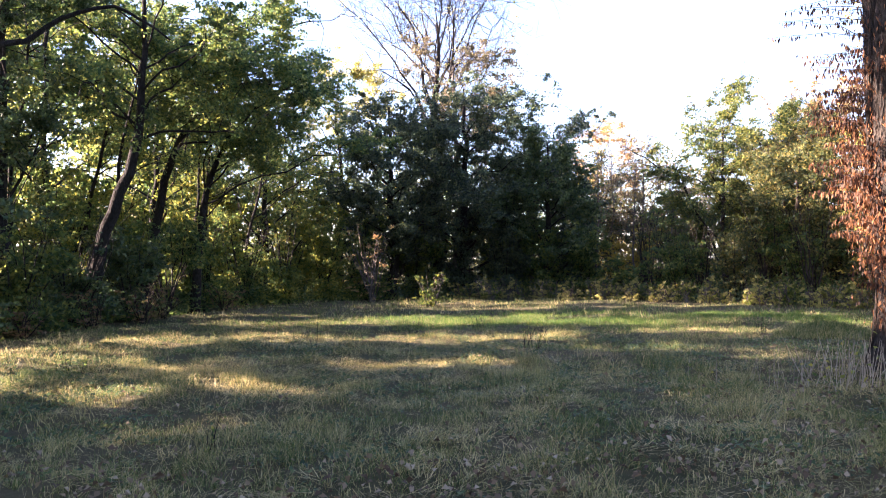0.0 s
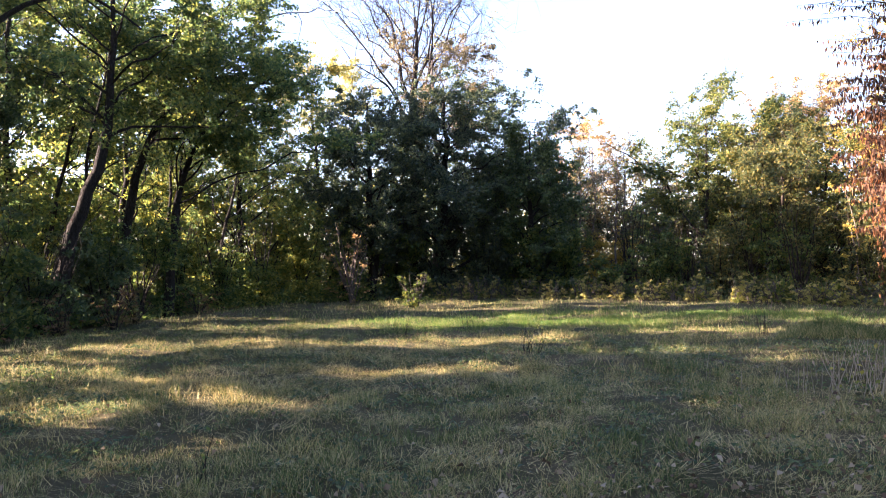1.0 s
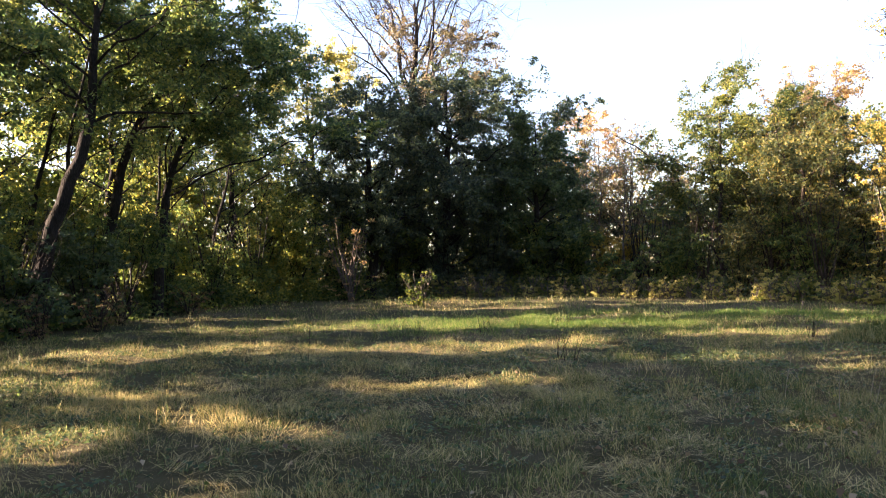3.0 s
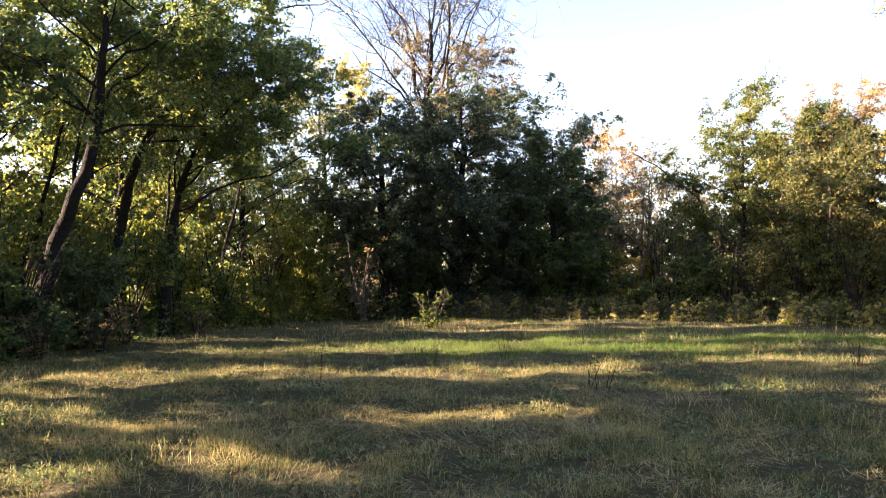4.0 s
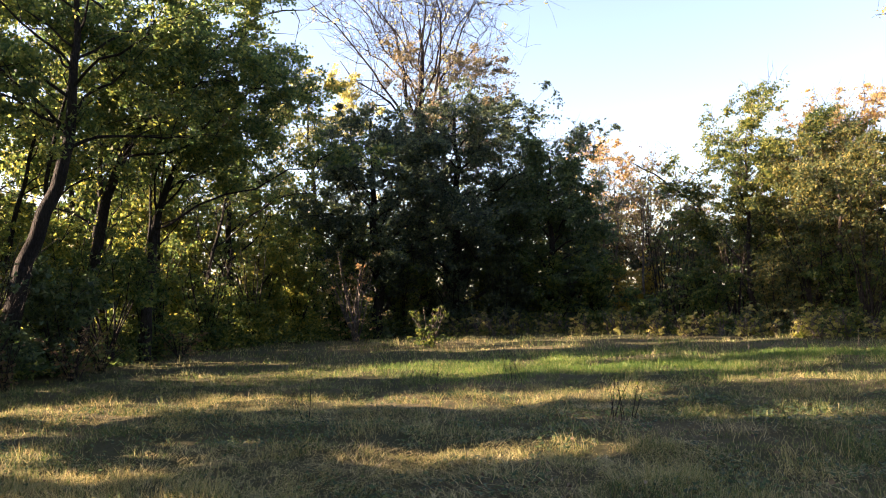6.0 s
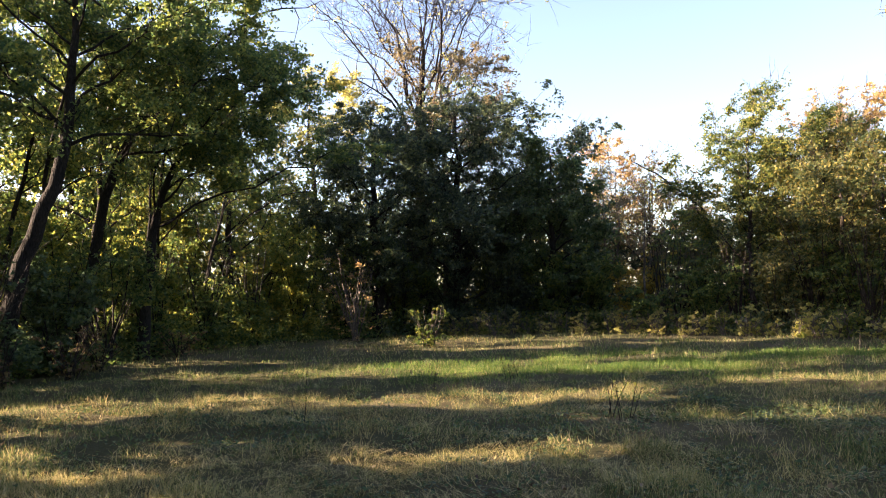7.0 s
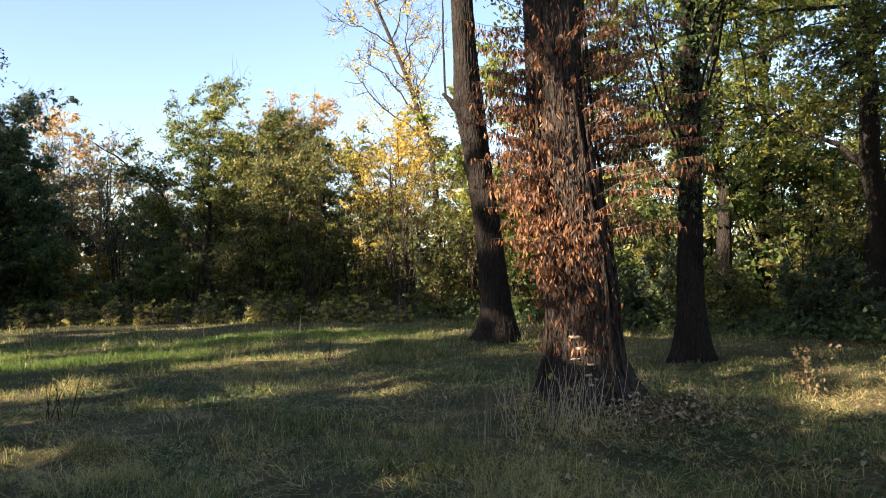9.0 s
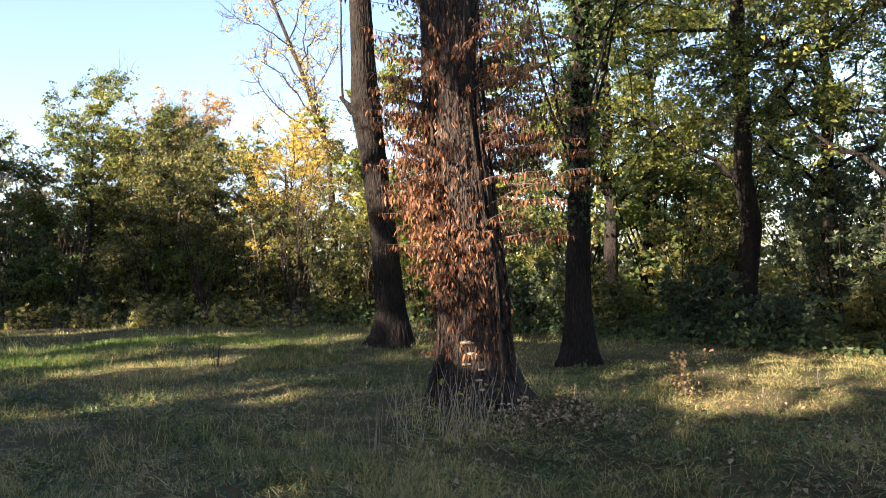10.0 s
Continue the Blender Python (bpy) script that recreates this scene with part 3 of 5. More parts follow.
arching = tree("woodland_tree", "slender woodland tree leaning over the meadow's edge", -9.6, 24.5, 9, 0.15, (2.5, 0, 4.6, 10.0, 3.2), BARK_DARK, LEAF_GREEN, 22, limbs=14, twigs=9, count=16000, size=0.14,
               trunk_path=[(0, 0, -0.1), (0.3, 0, 2.0), (0.58, 0, 3.75), (0.95, 0, 5.1), (1.4, 0, 5.85), (1.8, 0, 6.4), (2.4, 0, 6.8), (2.8, 0, 7.7), (3.05, 0, 8.7), (3.7, 0, 9.7)], group="trees of the western wood")
tree("woodland_tree", "slender woodland tree with layered green boughs", -8.2, 25.2, 9, 0.14, (2.9, -0.3, 5.0, 8.9, 2.7), BARK_DARK, LEAF_GREEN, 23, limbs=13, twigs=9, count=17000, size=0.14,
     trunk_path=[(0, 0, -0.1), (0.2, 0, 2.0), (0.26, 0, 3.0), (0.4, 0, 3.9), (0.8, 0, 5.0), (1.25, 0, 5.6), (1.9, 0, 6.25), (2.9, 0, 7.2)], flat=0.4, group="trees of the western wood")
g = np.random.default_rng(27)
bough = np.concatenate([bend((2.4, 0.0, 6.8), (3.2, 0.4, 8.1), 5, 0.05, g), bend((3.2, 0.4, 8.1), (4.6, 0.5, 9.3), 5, 0.06, g, 0.03)[1:], bend((4.6, 0.5, 9.3), (6.0, 0.5, 9.5), 5, 0.06, g, 0.05)[1:]])
part("limb", mesh_of("limb", *tube(bough, np.linspace(0.07, 0.012, len(bough)), 7), BARK_DARK, True), arching)
for i in range(9):
    q = bough[g.integers(4, len(bough))]
    part("limb", mesh_of("limb", *tube(bend(q, q + unit(g.standard_normal(3) + np.array([0.9, 0, 0.5])) * g.uniform(0.7, 1.8), 6, 0.18, g), np.linspace(0.014, 0.004, 6), 4), BARK_DARK, True), arching)
corner = tree("woodland_tree", "dark leafy tree at the wood's corner", -12.4, 14.0, 14, 0.2, (0, 0, 1.5, 14.5, 4.4), BARK_DARK, LEAF_DEEP, 25, limbs=24, twigs=9, count=24000, size=0.17, start=0.12, group="trees of the western wood")
tree("woodland_tree", "ivy-covered dark woodland tree", -10.6, 18.5, 11, 0.15, (-0.3, 0, 3.0, 11.5, 3.0), BARK_DARK, LEAF_DEEP, 24, limbs=14, twigs=9, count=15000, size=0.14, start=0.15, group="trees of the western wood")
g = np.random.default_rng(26)
arch = np.concatenate([bend((0.1, 0, 4.4), (3.3, 2.8, 6.5), 7, 0.06, g, 0.04), bend((3.3, 2.8, 6.5), (5.1, 3.1, 7.35), 6, 0.05, g, 0.12)[1:], bend((5.1, 3.1, 7.35), (6.3, 3.2, 6.6), 5, 0.05, g, 0.06)[1:]])
part("limb", mesh_of("limb", *tube(arch, np.linspace(0.09, 0.02, len(arch)), 7), BARK_DARK, True), corner)
for i, (tx, ty, th, lx) in enumerate([(-10.4, 22.6, 8.5, 1.6), (-9.2, 27.4, 7.5, 1.2), (-11.4, 19.8, 9.0, 0.6), (-8.0, 29.6, 7.0, 1.4), (-10.2, 30.0, 8.0, 1.0), (-12.0, 24.4, 9.0, 1.8)]):
    tree("slender_tree", "slender dark leaning stem in the wood", tx, ty, th, 0.085, (lx, 0, 4.0, th * 1.05, 1.8), BARK_DARK, LEAF_GREEN, 800 + i, lean=(lx, 0.2), limbs=8, twigs=6, count=2600, size=0.14, start=0.45,
         group="slender trees of the western wood")
for i, (tx, ty, th, tr, lf) in enumerate([(-13.5, 26, 12.5, 4.0, LEAF_LIME), (-11.5, 31, 11, 3.6, LEAF_LIME), (-7.6, 33, 9.0, 3.4, LEAF_LIME), (-12.5, 37.5, 12, 4.2, LEAF_GREEN)]):
    tree("woodland_tree", "slender woodland tree with sunlit yellow-green leaves", tx, ty, th, 0.15, (0, 0, 2.2, th, tr), BARK_DARK, lf, 40 + i, limbs=14, twigs=8, count=13000, size=0.17,
         clump=0.32, start=0.12, group="trees of the western wood")
tree("woodland_tree", "pale yellow tree rising behind the wood", -5.2, 39.5, 11.6, 0.15, (0, 0, 7.2, 11.8, 2.6), BARK, LEAF_PALE, 43, limbs=14, twigs=8, count=6500, size=0.17, clump=0.3, start=0.4, group="trees of the western wood")
for i, (sx, sy, sh) in enumerate([(-15.0, 34.5, 5.5), (-18.5, 36.5, 5.5), (-16, 41, 8), (-12, 42, 8), (-8, 40.5, 7.5), (-4.4, 41.5, 7), (-0.5, 41.5, 6.5), (3.4, 40, 6.5), (6.4, 38.4, 5.0), (3.0, 37.2, 5.0), (-9.2, 34.6, 6.5), (-6.0, 36.8, 6.5)]):
    shrub("understorey_shrub", "tall dark shrub deep in the wood", sx, sy, sh, 2.7, LEAF_LIME if i in (4, 10, 11) else LEAF_OAK if i % 3 else LEAF_GREEN, 900 + i, 3400, 0.28, 11, BARK_DARK, "shrubs deep in the wood")
# mostly unseen trees, added to block the low sun and close the clearing
for i, (tx, ty, th, tr) in enumerate([(-12.8, 8.6, 12, 4.2), (-12.6, 11.6, 12, 3.4), (-11.5, 2.5, 11.5, 4.2), (-13, -3.5, 12, 4.5), (-15.0, 6.0, 13, 4.4), (-10.6, 5.6, 9, 3.0), (-15.5, 38, 11.0, 3.8), (7.0, 0.6, 12, 3.4), (-20, 35.5, 11.5, 3.8), (-18.5, 19.5, 12.5, 3.6), (-18.6, 24.5, 10.0, 3.0), (-18, 14, 16, 4.6), (-19, 8, 16, 4.8), (-17.5, 2, 14, 4.6), (-12, -24, 9, 4.2),
                                      (-3, -27, 9, 4.5), (7, -27, 9, 4.5), (17, -22, 9, 4.5)]):
    tree("woodland_tree", "broad green tree added to shade and close the meadow", tx, ty, th, 0.2, (0, 0, 1.0, th, tr), BARK, LEAF_GREEN, 60 + i, limbs=14, twigs=8, count=5200 if 0 < ty < 16 else 4000 if ty > -15 else 1500, size=0.52, uneven=3.0,
         clump=0.5, group="trees round the meadow")
# added past the view's left edge; their high crowns shade thicket and oaks
for i, (tx, ty, th) in enumerate([(-20.5, 29.5, 17), (-19.5, 33.5, 16.5), (-21, 37.5, 16.5)]):
    tree("woodland_tree", "tall high-crowned tree added to shade the thicket", tx, ty, th * 0.85, 0.22, (0, 0, 10.0, th, 3.0), BARK, LEAF_GREEN, 1100 + i, limbs=15, twigs=8, count=4200, size=0.42, uneven=2.5, clump=0.45, start=0.6,
         group="trees round the meadow")
for i, (sx, sy, sh, sr, lf) in enumerate([(-9.6, 15.2, 2.6, 1.1, LEAF_DEEP), (-9.4, 17.2, 2.8, 1.2, LEAF_GREEN), (-9.4, 19.4, 3.0, 1.2, LEAF_DEEP), (-8.8, 21.6, 2.6, 1.1, LEAF_DEEP), (-8.6, 23.8, 3.2, 1.3, LEAF_GREEN),
                                          (-8.3, 26.2, 3.4, 1.3, LEAF_GREEN), (-7.4, 28.4, 3.2, 1.4, LEAF_GREEN), (-6.2, 30.4, 3.4, 1.4, LEAF_LIME), (-4.9, 32, 3.2, 1.3, LEAF_LIME), (-11.2, 22.5, 3.6, 1.6, LEAF_LIME),
                                          (-10.6, 26, 3.8, 1.6, LEAF_LIME), (-9.5, 29.2, 3.8, 1.6, LEAF_LIME)]):
    shrub("understorey_shrub", "dense dark green shrub along the wood's edge", sx, sy, sh, sr, lf, 80 + i, 5500, 0.14, 12, BARK_DARK, "shrubs along the wood")

for i, (sx, sy, sh, sr, lf) in enumerate([(-12.5, 17.5, 5.0, 2.0, LEAF_GREEN), (-13, 21, 5.5, 2.2, LEAF_GREEN), (-12.6, 24.6, 5.5, 2.2, LEAF_GREEN), (-11.8, 28.0, 5.5, 2.2, LEAF_LIME), (-10, 32.2, 5.5, 2.2, LEAF_LIME),
                                          (-7.2, 35.0, 5.5, 2.2, LEAF_LIME), (-10.5, 36.5, 6, 2.5, LEAF_LIME), (-20, 22, 5.5, 2.6, LEAF_GREEN), (-21, 26.5, 6, 2.6, LEAF_LIME), (-20, 31, 6, 2.6, LEAF_GREEN), (-18, 35, 6, 2.6, LEAF_LIME), (-14, 38.5, 6, 2.6, LEAF_GREEN), (-21, 18, 5.5, 2.6, LEAF_GREEN), (-16, 22.5, 7, 2.6, LEAF_GREEN), (-15.6, 26.5, 6.5, 2.5, LEAF_GREEN), (-15.4, 18.6, 7, 2.4, LEAF_DEEP), (-12.0, 19.8, 6.5, 1.9, LEAF_DEEP), (-11.2, 16.6, 6.0, 1.7, LEAF_DEEP)]):
    shrub("understorey_shrub", "tall leafy shrub filling the wood between the trunks", sx, sy, sh, sr, lf, 95 + i, 4500, 0.17, 12, BARK_DARK, "shrubs inside the wood")

for i, (sx, sy, sh) in enumerate([(-8.5, 18.6, 0.9), (-8.0, 20.4, 1.0), (-7.9, 21.6, 0.9), (-9.0, 16.4, 0.8), (-7.3, 25.6, 0.8), (-9.2, 15.2, 0.7)]):
    shrub("dry_weed", "brown withered weeds along the wood's edge", sx, sy, sh, 0.6, LEAF_RUSSET, 740 + i, 700, 0.08, 14, BARK, "weeds along the wood", "weed")

# ---- undergrowth on the wood's floor ----
def undergrowth(name, label, n, box, height, leaf, size, seed):
    g = np.random.default_rng(seed)
    x, y = g.uniform(box[0], box[1], n), g.uniform(box[2], box[3], n)
    west = np.interp(y, [0, 15, 18, 22, 27, 30, 32, 34, 50], [-9.5, -9.3, -8.8, -8.3, -7.4, -5.5, -2.5, 8, 9])
    east = np.interp(y, [2, 6, 9, 12, 17, 20, 23, 25, 28, 31, 33, 50], [14.6, 13.8, 13.8, 14.2, 14.6, 14.2, 13.2, 12.0, 9.4, 7.6, 4, 4])
    ok = (x < west - 0.1 + g.normal(0, 0.25, n)) | (x > east + g.normal(0, 0.3, n)) | (y > 33.5)
    x, y = x[ok], y[ok]
    h = height * (0.55 + 0.45 * patch_noise(x * 1.4, y * 1.4)) + 0.12
    z = np.abs(g.normal(0, 0.5, len(x))) * np.maximum(h, 0.1) + 0.03
    c = np.stack([x, y, z], 1)
    tagged(new(name, mesh_of(name, *small_leaves(c, size, size * 0.7, g, 0.9), leaf)), label, "undergrowth", kind="stuff")


undergrowth("undergrowth", "low dark leafy undergrowth on the wood's floor", 52000, (-15, -2, 13, 37), 0.75, LEAF_GREEN, 0.13, 700)
undergrowth("undergrowth", "low mixed undergrowth at the foot of the thicket", 52000, (-2, 22, 19, 38), 0.6, LEAF_DEEP, 0.14, 701)
undergrowth("undergrowth", "low dark undergrowth in the eastern wood", 36000, (13, 23, 1, 19), 0.6, LEAF_DEEP, 0.12, 702)

# unseen shrub row, added to keep low sun off the near meadow
for i in range(7):
    shrub("understorey_shrub", "tall leafy shrub filling the wood between the trunks", -11.5 + 0.6 * (i % 2), -4.5 + 2.7 * i, 4.6, 1.9, LEAF_GREEN, 710 + i, 2600, 0.24, 9, BARK_DARK, "shrubs inside the wood")

# ---- oaks in the middle ----
tree("oak", "dense dark-leaved oak at the meadow's end", -2.3, 33.5, 8.4, 0.22, (0.3, 0, 0.8, 9.0, 2.7), BARK_DARK, LEAF_OAK, 101, limbs=28, twigs=10, count=27000, size=0.16, start=0.1, clump=0.27, uneven=0.7, group="oaks at the meadow's end", carve=False)
tree("oak", "tall dark-leaved oak thinning at the top", 1.0, 34.6, 9.4, 0.24, (0.1, 0, 0.8, 9.9, 3.3), BARK_DARK, LEAF_OAK, 102, limbs=30, twigs=10, count=27000, size=0.16, start=0.1, clump=0.27, uneven=0.6, group="oaks at the meadow's end", carve=False)
tree("oak", "smaller dark-leaved oak at the edge of the group", 4.7, 34.0, 6.8, 0.18, (0.1, 0, 0.4, 7.6, 2.3), BARK_DARK, LEAF_DEEP, 103, limbs=24, twigs=10, count=19000, size=0.16, start=0.08, clump=0.26, uneven=0.7, group="oaks at the meadow's end", carve=False)
tree("bare_tree", "tall nearly leafless tree rising behind the oaks", -0.2, 38, 13.5, 0.34, (0.2, 0, 8.6, 17.5, 5.2), BARK_DARK, LEAF_PALE, 104, limbs=24, twigs=11, count=1500, size=0.13, start=0.5, rise=0.0, clump=0.3, carve=False, extra=7)

for i, (sx, sy, sh, sr) in enumerate([(-3.4, 33.0, 3.6, 1.6), (-1.2, 34.6, 3.6, 1.7), (0.8, 34.4, 3.4, 1.7), (2.8, 34.2, 3.2, 1.6), (4.6, 33.8, 3.0, 1.5), (6.2, 33.2, 2.8, 1.3), (-4.0, 36.5, 5.5, 2.3), (0.6, 37.4, 4.6, 2.2), (2.8, 37.4, 5.6, 2.2), (-1.6, 38.2, 5.6, 2.2)]):
    shrub("understorey_shrub", "dark evergreen-looking shrub under the oaks", sx, sy, sh, sr, LEAF_GREEN if i in (0, 1, 4, 5, 6) else LEAF_OAK, 110 + i, 4500, 0.16, 12, BARK_DARK, "shrubs under the oaks", carve=False)
shrub("coppice_shrub", "many-stemmed shrub with pale bare stems and orange leaves", -2.9, 31.2, 3.0, 1.1, LEAF_ORANGE, 125, 420, 0.11, 18, BARK_GREY, carve=False)

tree("oak", "tall thin oak with tan withering leaves", 0.6, 37.2, 11.5, 0.2, (0.4, 0, 6.5, 12.6, 3.2), BARK_GREY, LEAF_TAN, 105, limbs=16, twigs=9, count=5500, size=0.15, start=0.4, group="oaks at the meadow's end", carve=False, extra=2)
tree("oak", "thin oak with grey-green leaves and bare twigs", 4.2, 37.0, 8.4, 0.17, (0.2, 0, 3.6, 9.0, 2.6), BARK_GREY, LEAF_OAK, 106, limbs=18, twigs=9, count=9500, size=0.15, start=0.3, group="oaks at the meadow's end", carve=False, extra=2)

# ---- eastern thicket ----
for nm, lab, tx, ty, th, tr, c0, lf, n, sz in [
        ("thicket_tree", "rounded green and yellow tree in the thicket", 11.8, 32.2, 8.9, 2.5, 1.2, LEAF_SAGE, 16000, 0.135),
        ("thicket_tree", "rounded green and yellow tree in the thicket", 13.7, 31.6, 7.0, 2.5, 1.2, LEAF_SAGE, 13000, 0.135),
        ("thicket_tree", "forked dark tree with thin green foliage", 14.4, 33, 7.6, 2.8, 1.6, LEAF_OLIVE, 13000, 0.15),
        ("thicket_tree", "yellowing tree behind the thicket", 16.5, 36, 8.4, 2.6, 2.0, LEAF_YELLOW, 8000, 0.19),
        ("thicket_tree", "orange-leaved tree rising above the thicket", 17.6, 35.5, 10.0, 2.3, 5.0, LEAF_ORANGE, 8000, 0.13),
        ("thicket_tree", "russet thin-leaved tree behind the thicket", 9.6, 46, 10.2, 2.6, 4.0, LEAF_ORANGE, 5500, 0.15),
        ("thicket_tree", "golden yellow thin-leaved thicket tree", 16.6, 27, 6.8, 2.2, 3.4, LEAF_YELLOW, 2800, 0.12),
        ("thicket_tree", "russet brown thin-leaved thicket tree", 18.5, 24.5, 6.2, 2.4, 1.0, LEAF_OLIVE, 9000, 0.15),
        ("thicket_tree", "green and yellow thicket tree", 13.2, 28.6, 6.4, 2.4, 1.0, LEAF_OLIVE, 12000, 0.145),
        ("thicket_tree", "yellow-crowned tree behind the thicket", 20.6, 31.8, 8.4, 2.5, 3.0, LEAF_YELLOW, 9000, 0.15),
        ("thicket_tree", "green thin-leaved tree over the thicket", 16.2, 31.0, 6.8, 2.6, 1.0, LEAF_SAGE, 9000, 0.16),
        ("thicket_tree", "thin pale tree in the gap behind the meadow", 8.1, 40.5, 7.0, 1.8, 2.0, LEAF_OLIVE, 2500, 0.15),
        ("thicket_tree", "thin pale tree in the gap behind the meadow", 10.4, 39.5, 7.6, 2.0, 2.5, LEAF_RUSSET, 1800, 0.15),
        ("thicket_tree", "yellow-green tree behind the twin trunks", 17.5, 20.5, 8.5, 2.8, 2.0, LEAF_LIME, 10000, 0.17)]:
    tree(nm, lab, tx, ty, th * 0.8, 0.12, (0, 0, c0, th * 1.03, tr), BARK, lf, int(tx * 31 + ty * 7), limbs=17, twigs=8, count=n, size=sz, start=0.1, group="trees of the eastern thicket", carve=False, extra=3, uneven=0.7, flat=0.45)
tree("bare_tree", "tall leaning bare tree with a few yellow leaves", 19.06, 26.94, 15, 0.17, (-1.2, 1.3, 6.5, 16, 2.2), BARK, LEAF_YELLOW, 131, trunk_path=[(0, 0, -0.1), (-0.1, 0.1, 3), (-0.2, 0.23, 6), (-0.8, 0.9, 9), (-1.6, 1.8, 12), (-2.4, 2.7, 15)], limbs=18, twigs=11, count=2200, size=0.13, start=0.35, carve=False, extra=5)
for i, (sx, sy, sh, sr, lf) in enumerate([(7.6, 31.5, 1.6, 1.0, LEAF_GREEN), (9.2, 30.0, 2.2, 1.2, LEAF_GREEN), (11.0, 28.6, 2.6, 1.3, LEAF_OLIVE), (12.8, 27.0, 3.0, 1.4, LEAF_GREEN), (14.2, 25.0, 3.2, 1.4, LEAF_OLIVE),
                                          (15.2, 22.6, 3.2, 1.4, LEAF_OLIVE), (16.0, 20.0, 3.0, 1.4, LEAF_GREEN), (16.6, 17.6, 2.6, 1.3, LEAF_GREEN)]):
    shrub("thicket_shrub", "tangled autumn shrub at the thicket's edge", sx, sy, sh, sr, lf, 150 + i, 4000, 0.14, 14, BARK, "shrubs of the eastern thicket", carve=False)
for i, (sx, sy, sh, sr, lf) in enumerate([(10.5, 34.5, 4.0, 1.8, LEAF_GREEN), (13.2, 31.5, 4.2, 1.8, LEAF_OLIVE), (15.6, 30.6, 4.4, 1.8, LEAF_OLIVE), (17.4, 28.0, 4.4, 1.9, LEAF_OLIVE), (18.0, 32.5, 4.6, 2.0, LEAF_LIME),
                                          (17.6, 23.0, 4.4, 1.8, LEAF_OLIVE), (20.5, 26.5, 5.0, 2.2, LEAF_YELLOW), (19.6, 20.0, 4.4, 2.0, LEAF_GREEN), (13.5, 36.5, 5.0, 2.2, LEAF_GREEN), (9.0, 37.5, 3.0, 1.6, LEAF_YELLOW), (19.0, 17.0, 4.0, 2.0, LEAF_GREEN)]):
    shrub("thicket_shrub", "tall tangled shrub inside the thicket", sx, sy, sh, sr, lf, 165 + i, 4000, 0.15, 14, BARK, "shrubs of the eastern thicket", carve=False)
for i, (sx, sy, sh) in enumerate([(8.0, 43.5, 6.0), (11.0, 42.5, 6.5), (13.5, 41.5, 6.0)]):
    shrub("thicket_shrub", "tall tan autumn shrub behind the gap", sx, sy, sh, 2.2, LEAF_TAN, 960 + i, 3000, 0.2, 12, BARK_GREY, "shrubs of the eastern thicket", carve=False)
for i, (tx, ty, th) in enumerate([(7.6, 37.2, 6.5), (8.5, 38.4, 7.2), (9.2, 36.4, 6.0), (9.9, 38.0, 7.0), (10.8, 36.8, 6.4), (8.9, 41, 8)]):
    tree("slender_tree", "slender pale-stemmed tree with hardly a leaf", tx, ty, th, 0.06, (0, 0, 2.5, th * 1.05, 1.1), BARK_GREY, LEAF_TAN, 780 + i, limbs=8, twigs=5, count=260, size=0.14, start=0.35,
         group="slender trees in the gap", carve=False, extra=2)
for i, (sx, sy, sh) in enumerate([(6.2, 40.2, 5.0), (9.6, 41.2, 4.8), (11.2, 37.6, 4.2), (12.5, 39.0, 4.6), (15.5, 38.5, 5.0), (18.5, 37.5, 5.2), (21.5, 34.5, 5.2), (23.5, 30.5, 5.2), (22.5, 27.0, 4.6), (21.5, 23.5, 4.4), (16.4, 33.6, 4.0)]):
    shrub("thicket_shrub", "dark leafy shrub deep in the thicket", sx, sy, sh, 2.3, LEAF_OAK if i % 2 else LEAF_OLIVE, 980 + i, 3400, 0.22, 10, BARK_DARK, "shrubs of the eastern thicket", carve=False)
dead = thing("dead_tree", 13.6, 35.2, "long dead trunk leaning out of the thicket", "tree")
g = np.random.default_rng(795)
part("trunk", mesh_of("trunk", *tube(bend((0, 0, 0), (-2.4, 0.2, 4.9), 9, 0.05, g), np.linspace(0.06, 0.045, 9), 7), BARK_DARK, True), dead)
part("limb", mesh_of("limb", *tube(bend((-2.38, 0.2, 4.86), (-5.2, 0.4, 6.9), 9, 0.14, g), np.linspace(0.045, 0.014, 9), 6), BARK_DARK, True), dead)
part("limb", mesh_of("limb", *tube(bend((-3.4, 0.28, 5.8), (-4.4, 0.5, 6.1), 6, 0.1, g), np.linspace(0.03, 0.01, 6), 5), BARK_DARK, True), dead)
for i, (sx, sy, sh) in enumerate([(8.6, 31.0, 3.4), (10.0, 29.6, 3.8), (11.8, 28.0, 4.2), (12.6, 26.2, 4.0), (14.6, 26.4, 4.6), (14.4, 23.6, 4.2), (15.8, 24.8, 4.8), (15.6, 21.4, 4.0), (16.8, 22.0, 4.6), (9.0, 34.0, 5.0)]):
    shrub("bare_shrub", "nearly bare grey-stemmed shrub in the thicket", sx, sy, sh, 1.1, LEAF_OLIVE, 760 + i, 500, 0.12, 10, BARK, "bare shrubs of the thicket", carve=False)
